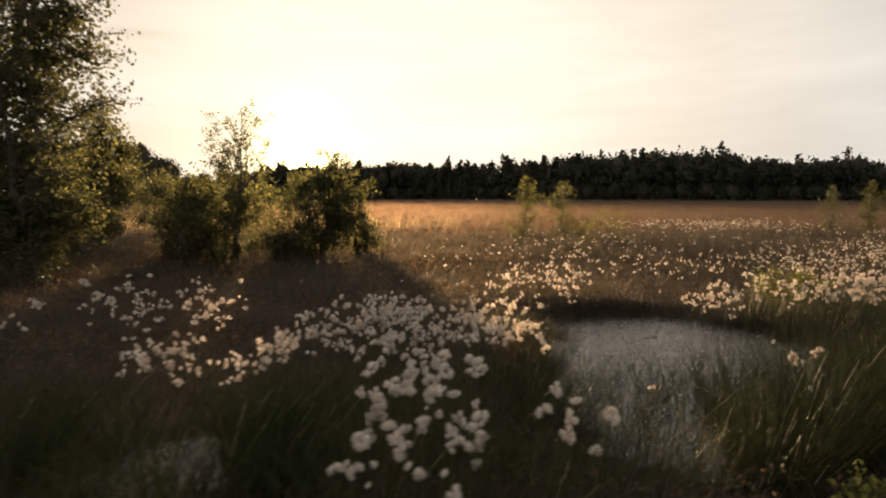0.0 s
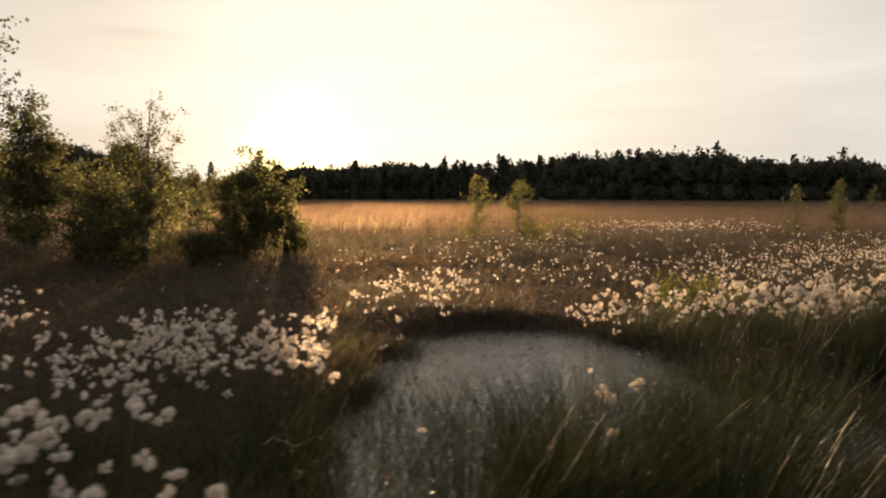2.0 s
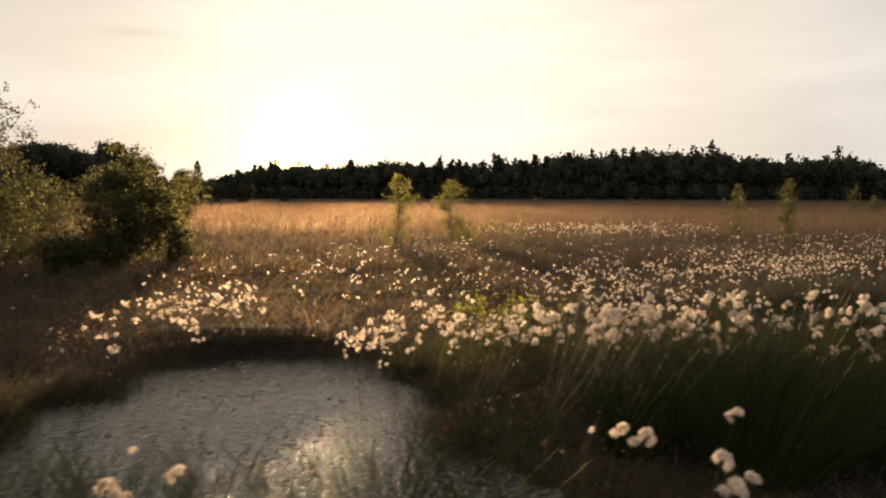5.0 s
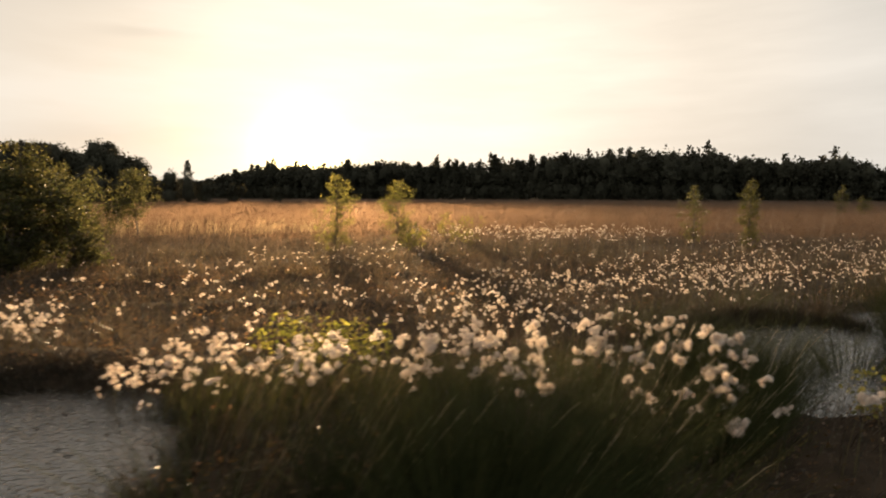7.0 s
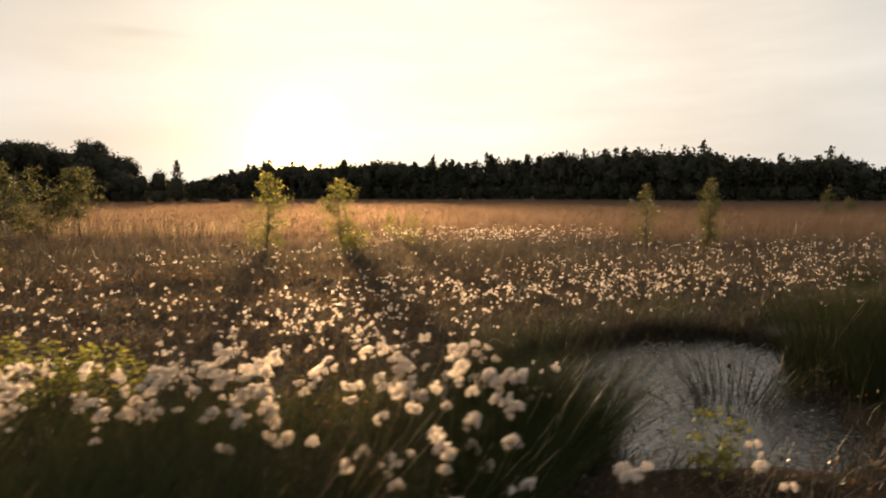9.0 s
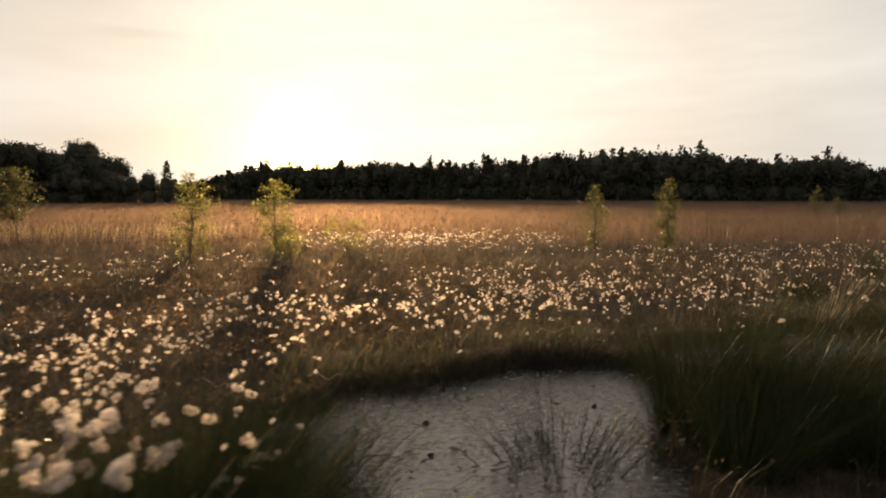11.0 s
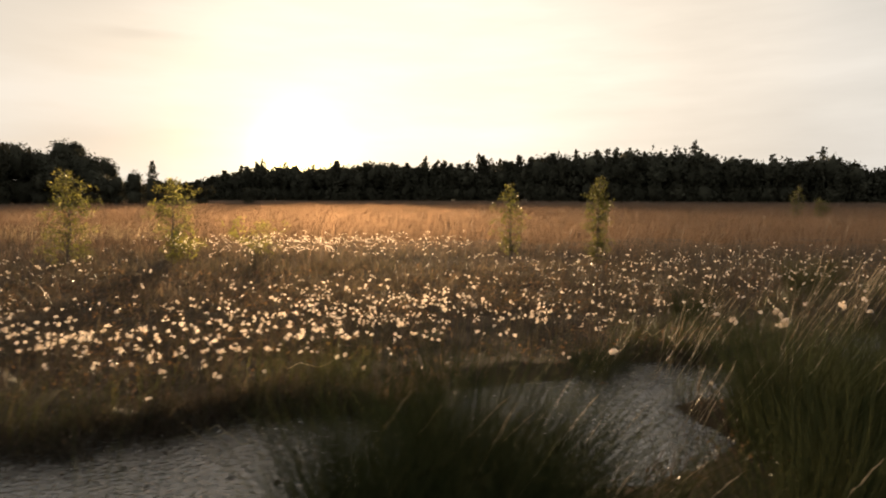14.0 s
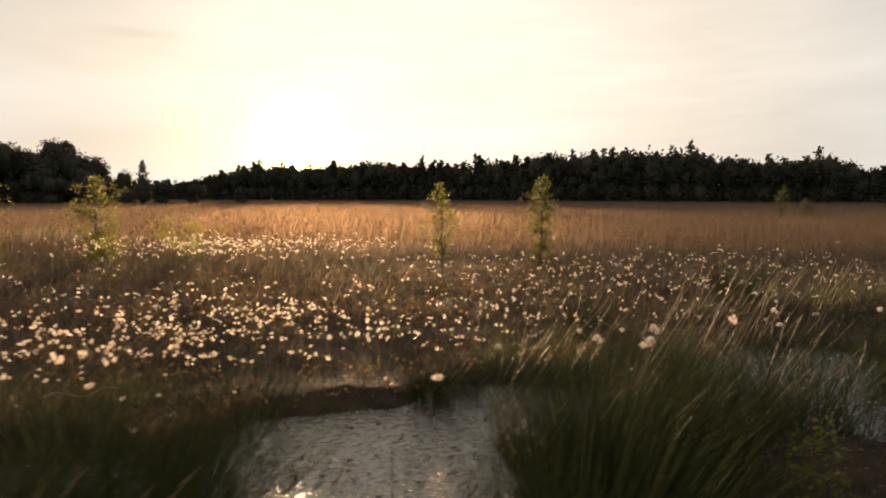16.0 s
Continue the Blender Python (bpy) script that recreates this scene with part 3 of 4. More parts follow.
plant_tree("birch_bush", "spreading birch scrub in the moor grass", "bush", (-5.3, 15.2), 28, M_DARK_LEAF, M_BIRCH_BARK,
           h=1.7, radius=0.8, low=0.05, stems=4, limbs=60, leaves=6000, leaf=0.05, top=0.5)
plant_tree("birch_bush", "spreading birch scrub in the moor grass", "bush", (-7.2, 14.6), 29, M_DARK_LEAF, M_BIRCH_BARK,
           h=1.8, radius=0.95, low=0.05, stems=5, limbs=60, leaves=7000, leaf=0.055, top=0.5)
for x, y, h, r, seed in ((-4.45, 6.0, 0.80, 0.55, 51), (-3.9, 9.4, 0.75, 0.55, 52), (-2.35, 8.4, 0.45, 0.45, 53), (-2.1, 9.3, 0.6, 0.5, 55),
                         (-5.6, 9.0, 0.9, 0.7, 56), (-4.2, 14.8, 0.9, 0.6, 57), (-6.2, 14.2, 1.1, 0.8, 58)):
    plant_tree("willow_scrub", "low dark willow scrub in the wet grass", "shrub", (x, y), seed, M_DARK_LEAF, M_BARK, "low willow scrub",
               h=h, radius=r, low=0.02, stems=6, limbs=42, leaves=3600, leaf=0.038, top=0.35)
SAPLINGS = [((1.68, 11.6), 1.42, 0.46, 31, "birch sapling glowing with backlit yellow leaves"),
            ((2.73, 12.67), 1.34, 0.45, 32, "bushy green birch sapling on the moor's edge"),
            ((7.92, 11.47), 1.22, 0.27, 33, "slim sparse birch sapling with a leaning top"),
            ((9.32, 12.43), 1.36, 0.27, 34, "yellow-green birch sapling among the moor grass"),
            ((23.1, 30.0), 1.62, 0.42, 35, "far small birch standing out of the moor grass"),
            ((24.4, 30.3), 1.05, 0.45, 36, "low spreading shrub beside the far small birch")]
for (x, y), h, r, seed, label in SAPLINGS:
    plant_tree("birch_sapling", label, "sapling", (x, y), seed, M_BIRCH_LEAF, M_BARK, "birch saplings",
               h=h, radius=r, low=0.20 if seed == 33 else 0.02, stems=3 if seed == 36 else 1, limbs=64, leaves=2000 if seed == 33 else 4300, leaf=0.027, top=1.0, up=(0.1, 0.7), lean=(-0.05, 0) if seed == 33 else (0, 0))
for x, y, h, r, seed in ((3.93, 12.9, 0.62, 0.42, 41), (3.1, 12.2, 0.45, 0.3, 43)):
    plant_tree("low_shrub", "low yellow-green shrub half sunk in grass", "shrub", (x, y), seed, M_GALE_LEAF, M_TWIG, "low shrubs",
               h=h, radius=r, low=0.1, stems=4, limbs=28, leaves=900, leaf=0.035, top=0.4)
plant_tree("bog_myrtle", "yellow-green bog myrtle behind the cottongrass", "shrub", (2.97, 4.62), 45, M_GALE_LEAF, M_TWIG, "bog myrtles",
           h=0.40, radius=0.30, low=0.15, stems=5, limbs=40, leaves=1100, leaf=0.026, top=0.4)
plant_tree("bog_myrtle", "small bog myrtle with rusty lower leaves", "shrub", (9.2, 5.82), 46, M_GALE_LEAF, M_TWIG, "bog myrtles",
           h=0.30, radius=0.045, low=0.12, stems=2, limbs=14, leaves=170, leaf=0.022, top=0.4)
plant_tree("bog_myrtle", "small bog myrtle beside the pool", "shrub", (1.35, 1.55), 47, M_GALE_LEAF, M_TWIG, "bog myrtles",
           h=0.15, radius=0.06, low=0.15, stems=3, limbs=12, leaves=90, leaf=0.024, top=0.4)
plant_tree("bog_myrtle", "small bog myrtle beside the pool", "shrub", (5.62, 4.1), 48, M_GALE_LEAF, M_TWIG, "bog myrtles",
           h=0.2, radius=0.14, low=0.15, stems=3, limbs=16, leaves=200, leaf=0.024, top=0.4)


# ---- moor grass of the open field ----
def build_moor():
    rng = np.random.default_rng(3)
    n = 240000
    # even over the field as it spreads away: many fine blades near, coarser tufts far off
    y = 12.0 * (150 / 12.0) ** rng.uniform(0, 1, n)
    x = 4 + rng.uniform(-1.15, 1.15, n) * (y + 4)
    edge = 12.1 + 0.9 * soft_noise(x, x * 0, 0.7) + 0.4 * soft_noise(x, y, 2.0) + 0.06 * np.abs(x - 5)
    lee = np.clip((x - 4) / 5, 0, 1)
    edge = edge + 0.9 * lee
    keep = (rng.random(n) < np.clip((y - edge + 1.2 - 0.7 * lee) / (3.0 - 2.0 * lee), 0, 1) ** 1.5) & (y < np.interp(x, [p[0] for p in WOOD], [p[1] for p in WOOD]) - 1.5)
    x, y = x[keep], y[keep]
    n = len(x)
    far = np.maximum(1, y / 14)
    tuft = soft_noise(x * 0.7, y * 0.7, 2.0)
    h = (0.50 + 0.10 * tuft + 0.045 * rng.normal(size=n)) * np.clip(0.36 + (0.12 + 0.25 * lee[keep]) * (y - edge[keep]), 0.25, 1)
    h = np.clip(h, 0.12, 0.85)
    lean = np.stack([0.10 + 0.30 * rng.normal(size=n), 0.22 * rng.normal(size=n)], 1) * (h / 0.5)[:, None]
    base = np.stack([x, y, land(x, y) - 0.02], 1)
    v, t = ribbon_arrays(base, h, lean, 0.0028 * far**1.05 * rng.uniform(0.7, 1.4, n), rng, 2)
    ob = fast_mesh("moor_grass", v, t, M_MOOR)
    tagged(ob, "rust-brown moor grass covering the open field", "grass", kind="stuff")
    # the mat of dead grass that the blades stand in
    xs, ys = np.arange(-40, 50, 0.35), np.concatenate([np.arange(11.4, 17, 0.14), np.geomspace(17.2, 90, 40)])
    X, Y = np.meshgrid(xs, ys)
    E = 12.35 + 0.9 * soft_noise(X, X * 0, 0.7) + 0.4 * soft_noise(X, Y, 2.0) + 0.06 * np.abs(X - 5)
    K = np.clip((Y - E) / 9.0, 0, 1)
    K = K * K * (3 - 2 * K)
    Z = land(X, Y) - 0.06 + K * (0.15 + 0.04 * soft_noise(X, Y, 3.5) + 0.03 * rng.normal(size=X.shape))
    nx, ny = len(xs), len(ys)
    i = (np.arange(ny - 1)[:, None] * nx + np.arange(nx - 1)[None]).ravel()
    T = np.concatenate([np.stack([i, i + 1, i + nx + 1], 1), np.stack([i, i + nx + 1, i + nx], 1)])
    ob = fast_mesh("dead_grass_mat", np.stack([X, Y, Z], -1).reshape(-1, 3), T, M_THATCH, smooth=True)
    tagged(ob, "brown mat of dead grass under the moor's blades", "grass", kind="stuff")
    # pale bleached strip that catches the light
    m = 1100
    x, y = rng.uniform(-9, 0.5, m), 16.2 + rng.normal(size=m) * 0.7
    y = y + 0.12 * (x + 4)
    base = np.stack([x, y, land(x, y) - 0.02], 1)
    h = rng.uniform(0.4, 0.56, m)
    v, t = ribbon_arrays(base, h, np.stack([0.12 + 0.1 * rng.normal(size=m), 0.08 * rng.normal(size=m)], 1), rng.uniform(0.003, 0.007, m), rng, 2)
    ob = fast_mesh("bleached_grass", v, t, M_STRAW)
    tagged(ob, "pale bleached strip of dry grass in the moor", "grass", kind="stuff")


build_moor()


# ---- sedge and cottongrass leaves that cover the bog ----
def build_sedge():
    rng = np.random.default_rng(4)
    n = 250000
    x = rng.uniform(-12, 20, n)
    y = 0.9 + 14.5 * rng.beta(1.1, 1.9, n) + 0.35 * np.clip(x, 0, 20) * rng.random(n)
    f = pool_value(x, y)
    keep = (f < 0.10 + 0.12 * rng.normal(size=n)) & (y < 15.5)
    thin = rng.random(n) < np.clip(0.62 + 0.5 * soft_noise(x, y, 3.2) + 0.5 * (f > -0.6), 0.18, 1)
    keep &= thin & (rng.random(n) < 1 - 0.75 * np.exp(-(((x - 7.3) / 0.6) ** 2 + ((y - 7.4) / 0.9) ** 2)))
    # bare wet peat beside the last pool
    keep &= rng.random(n) < 1 - 0.85 * np.exp(-(((x - 9.45) / 0.45) ** 2 + ((y - 6.1) / 0.6) ** 2))
    x, y, f = x[keep], y[keep], f[keep]
    n = len(x)
    h = np.clip(0.135 + 0.05 * soft_noise(x, y, 2.4) + 0.05 * rng.normal(size=n), 0.04, 0.33)
    h = h + 0.08 * np.exp(-(((x - 1.2) / 1.0) ** 2 + ((y - 4.9) / 0.45) ** 2)) + 0.08 * np.exp(-(((x - 5.3) / 1.0) ** 2 + ((y - 6.35) / 0.4) ** 2)) - 0.085 * np.exp(-(((x - 7.25) / 0.7) ** 2 + ((y - 7.6) / 1.2) ** 2))
    h = np.maximum(h, 0.05)
    h = h * np.clip(0.7 - 0.5 * (f + 0.05), 0.6, 1)
    lean = np.stack([0.04 + 0.13 * rng.normal(size=n), 0.12 * rng.normal(size=n)], 1) * (h / 0.2)[:, None]
    base = np.stack([x, y, np.maximum(land(x, y), -0.03) - 0.02], 1)
    v, t = ribbon_arrays(base, h, lean, rng.uniform(0.0025, 0.0055, n) * (1 + y / 12), rng, 2)
    ob = fast_mesh("sedge", v, t, M_SEDGE)
    tagged(ob, "brown and olive sedge leaves matting the wet bog", "sedge", kind="stuff")


build_sedge()


def build_far_sedge():
    """Coarser sedge and seedling grass where the bog runs out into the moor."""
    rng = np.random.default_rng(18)
    n = 60000
    y = 8.5 + 9.5 * rng.random(n)
    x = 4 + rng.uniform(-1.2, 1.2, n) * (y + 2)
    keep = rng.random(n) < np.clip(0.65 + 0.5 * soft_noise(x, y, 1.6), 0.15, 1)
    keep &= rng.random(n) < 1 - 0.85 * np.clip((x - 4) / 4, 0, 1) * np.clip(y - 10, 0, 1)
    x, y = x[keep], y[keep]
    n = len(x)
    h = np.clip(0.19 + 0.05 * soft_noise(x, y, 1.2) + 0.06 * rng.normal(size=n), 0.06, 0.42)
    lean = np.stack([0.04 + 0.13 * rng.normal(size=n), 0.12 * rng.normal(size=n)], 1) * (h / 0.2)[:, None]
    v, t = ribbon_arrays(np.stack([x, y, land(x, y) - 0.02], 1), h, lean, rng.uniform(0.005, 0.010, n), rng, 2)
    ob = fast_mesh("far_sedge", v, t, M_SEDGE)
    tagged(ob, "brown sedge thinning out towards the open moor", "sedge", kind="stuff")


build_far_sedge()


def build_low_sedge():
    """Shorter, thinner sedge on the ground that the path runs over."""
    rng = np.random.default_rng(16)
    n = 42000
    x, y = rng.uniform(-7, 16, n), rng.uniform(-5, 6.5, n)
    keep = (y < 0.53 * x + 1.0) & (rng.random(n) < np.clip(0.6 + 0.6 * soft_noise(x, y, 2.2), 0.1, 1))
    x, y = x[keep], y[keep]
    n = len(x)
    h = np.clip(0.13 + 0.04 * rng.normal(size=n), 0.05, 0.25)
    lean = np.stack([0.05 + 0.07 * rng.normal(size=n), 0.07 * rng.normal(size=n)], 1)
    v, t = ribbon_arrays(np.stack([x, y, land(x, y) - 0.02], 1), h, lean, rng.uniform(0.004, 0.008, n), rng, 2)
    ob = fast_mesh("low_sedge", v, t, M_SEDGE)
    tagged(ob, "short brown sedge on the drier peat", "sedge", kind="stuff")


build_low_sedge()


def build_green_sedge():
    rng = np.random.default_rng(15)
    n = 60000
    x = rng.uniform(-3, 12, n)
    y = 0.53 * x + rng.uniform(1.1, 3.4, n)
    keep = (pool_value(x, y) < -0.12) & ~((np.abs(x - 7.3) < 0.75) & (y > 6.2)) & ~((np.abs(x - 4.1) < 0.6) & (y > 4.9)) & (rng.random(n) < np.clip(1.4 * soft_noise(x, y, 2.0) + 0.25, 0, 1))
    x, y = x[keep], y[keep]
    n = len(x)
    h = np.clip(0.24 + 0.06 * rng.normal(size=n), 0.1, 0.4)
    lean = np.stack([0.08 + 0.08 * rng.normal(size=n), 0.07 * rng.normal(size=n)], 1)
    v, t = ribbon_arrays(np.stack([x, y, land(x, y) - 0.02], 1), h, lean, rng.uniform(0.002, 0.0045, n), rng, 2)
    ob = fast_mesh("green_sedge", v, t, M_GREEN_SEDGE)
    tagged(ob, "fresh olive-green sedge growing along the pools", "sedge", kind="stuff")


build_green_sedge()


def build_bank_sedge(seed, x0, x1, y0, y1, n, tall, taper, label):
    """Thick overhanging sedge along the bank of a pool."""
    rng = np.random.default_rng(seed)
    x, y = rng.uniform(x0, x1, n), rng.uniform(y0, y1, n)
    f = pool_value(x, y) + 0.07 * rng.normal(size=n)
    keep = (f < -0.04) & (f > -0.75) & (rng.random(n) < np.clip(0.75 + 0.5 * soft_noise(x, y, 3.0), 0.25, 1) * np.clip(1.15 + 1.2 * f, 0.1, 1))
    x, y = x[keep], y[keep]
    n = len(x)
    h = np.clip(tall + 0.03 * soft_noise(x, y, 4.0) + 0.04 * rng.normal(size=n), 0.04, 0.26) * np.clip((x - x0 + taper) / 1.3, 0.45, 1) * np.where((x < 3) & (y > 4.05), 0.6, 1)
    lean = np.stack([0.03 + 0.10 * rng.normal(size=n), -0.04 + 0.09 * rng.normal(size=n)], 1) * (h / 0.2)[:, None]
    v, t = ribbon_arrays(np.stack([x, y, np.maximum(land(x, y), -0.03) - 0.02], 1), h, lean, rng.uniform(0.003, 0.006, n), rng, 2)
    ob = fast_mesh("bank_sedge", v, t, M_SEDGE)
    tagged(ob, label, "sedge", kind="stuff")


build_bank_sedge(19, 4.4, 6.95, 5.5, 6.9, 90000, 0.13, 0.2, "thick brown sedge hanging over the pool's bank")
build_bank_sedge(20, -0.3, 2.7, 2.1, 5.1, 110000, 0.115, 1.3, "matted brown sedge round the reedy pool")


def build_heath():
    """Low leafy bog plants between the sedges."""
    rng = np.random.default_rng(14)
    n = 210000
    x = rng.uniform(-6, 15, n)
    y = 1.2 + 10.0 * rng.beta(1.1, 1.7, n) + 0.3 * np.clip(x, 0, 20) * rng.random(n)
    keep = (pool_value(x, y) < -0.08) & (y < 13.0) & (rng.random(n) < np.clip(0.5 + 0.9 * soft_noise(x, y, 2.6), 0.04, 1) * (1 - 0.9 * np.exp(-(((x - 7.25) / 0.6) ** 2 + ((y - 7.5) / 0.9) ** 2))))
    x, y = x[keep], y[keep]
    z = land(x, y) + rng.uniform(0.02, 0.18, len(x)) * np.clip(0.7 + 0.6 * soft_noise(x, y, 4.0), 0.2, 1.3)
    v, t = leaf_arrays(np.stack([x, y, z], 1), rng.uniform(0.007, 0.017, len(x)) * (1 + y / 14), rng)
    ob = fast_mesh("heath_plants", v, t, M_HEATH)
    tagged(ob, "low russet and olive heath plants between the sedges", "heath", kind="stuff")


build_heath()


# ---- rush tussocks ----
def rush_tussock(rng, spread, h, stems, lean):
    a, r = rng.uniform(0, 6.283, stems), np.sqrt(rng.random(stems)) * spread * 0.45
    base = np.stack([np.cos(a) * r, np.sin(a) * r, np.full(stems, -0.12)], 1)
    hh = h * rng.uniform(0.55, 1.05, stems) + 0.12
    out = rng.uniform(0.2, 1.0, stems)[:, None]
    fan = np.stack([np.cos(a), np.sin(a)], 1) * out * spread * 1.15 + np.array([lean, 0.0]) + rng.normal(size=(stems, 2)) * 0.05
    green = stalk_arrays(base, hh, fan * (hh / h)[:, None], rng.uniform(0.0014, 0.0024, stems) * (1.6 if stems < 200 else 1.0), rng, 3)
    return green


def dry_stalk(rng, height, lean, side, parent, loc):
    """One bleached flowering stalk with a loose seed head near its tip."""
    base = np.array([[0, 0, -0.05]])
    v, t = stalk_arrays(base, np.array([height]), np.array([[lean, side]]), np.array([0.0015]), rng, 3, 3, 1.15)
    stalk = fast_mesh("dry_stalk", v, t, M_STRAW, parent)
    stalk.location = loc
    k = np.linspace(0.80, 1.03, 8)
    fat = np.array([0.001, 0.0036, 0.0026, 0.0042, 0.0028, 0.0038, 0.0022, 0.0006]) * rng.uniform(0.28, 0.46, 8)
    ear = np.stack([lean * k**1.15 + 0.002 * rng.normal(size=8), side * k**1.15, -0.05 + height * k, fat], 1)
    fast_mesh("seed_head", *tube_arrays([ear], 5), M_STRAW, stalk)
    return stalk


def build_rush_kinds():
    kinds = []
    forms = ((0.30, 0.48, 560, 2, 0.08), (0.24, 0.46, 420, 8, 0.10), (0.34, 0.50, 680, 2, 0.06), (0.26, 0.38, 66, 2, 0.02), (0.20, 0.40, 28, 1, 0.03))
    for seed, (spread, h, stems, straws, lean) in enumerate(forms):
        rng = np.random.default_rng(60 + seed)
        ob = empty("rush_tussock", (0, 0, -50))
        gv, gt = rush_tussock(rng, spread, h, stems, lean)
        if stems > 300:
            tagged(fast_mesh("foliage", gv, gt, M_RUSH, ob), kind="stuff")
        else:
            per, pt = len(gv) // stems, len(gt) // stems
            for i in range(stems):
                fast_mesh("rush_stem", gv[i * per:(i + 1) * per], gt[:pt], M_RUSH, ob)
        for i in range(straws):
            hs = h * rng.uniform(0.75, 1.12)
            a, r = rng.uniform(0, 6.283), math.sqrt(rng.random()) * spread * 0.5
            st = dry_stalk(rng, hs, 0.62 * hs * rng.uniform(0.35, 1.3), rng.normal() * 0.06, ob, (math.cos(a) * r, math.sin(a) * r, 0))
            if i == 0:
                tagged(st, "pale dry stalk with a seed head")
        a, r = rng.uniform(0, 6.283, 120), np.sqrt(rng.random(120)) * spread * 0.8
        base = np.stack([np.cos(a) * r, np.sin(a) * r, np.full(120, -0.04)], 1)
        lit = ribbon_arrays(base, rng.uniform(0.05, 0.16, 120), rng.normal(size=(120, 2)) * 0.1, rng.uniform(0.003, 0.006, 120), rng, 2)
        tagged(fast_mesh("dead_leaves", *lit, M_SEDGE, ob), "brown dead leaves round the foot", kind="stuff")
        kinds.append(tagged(ob, "", "rush", "rush tussocks"))
    return kinds


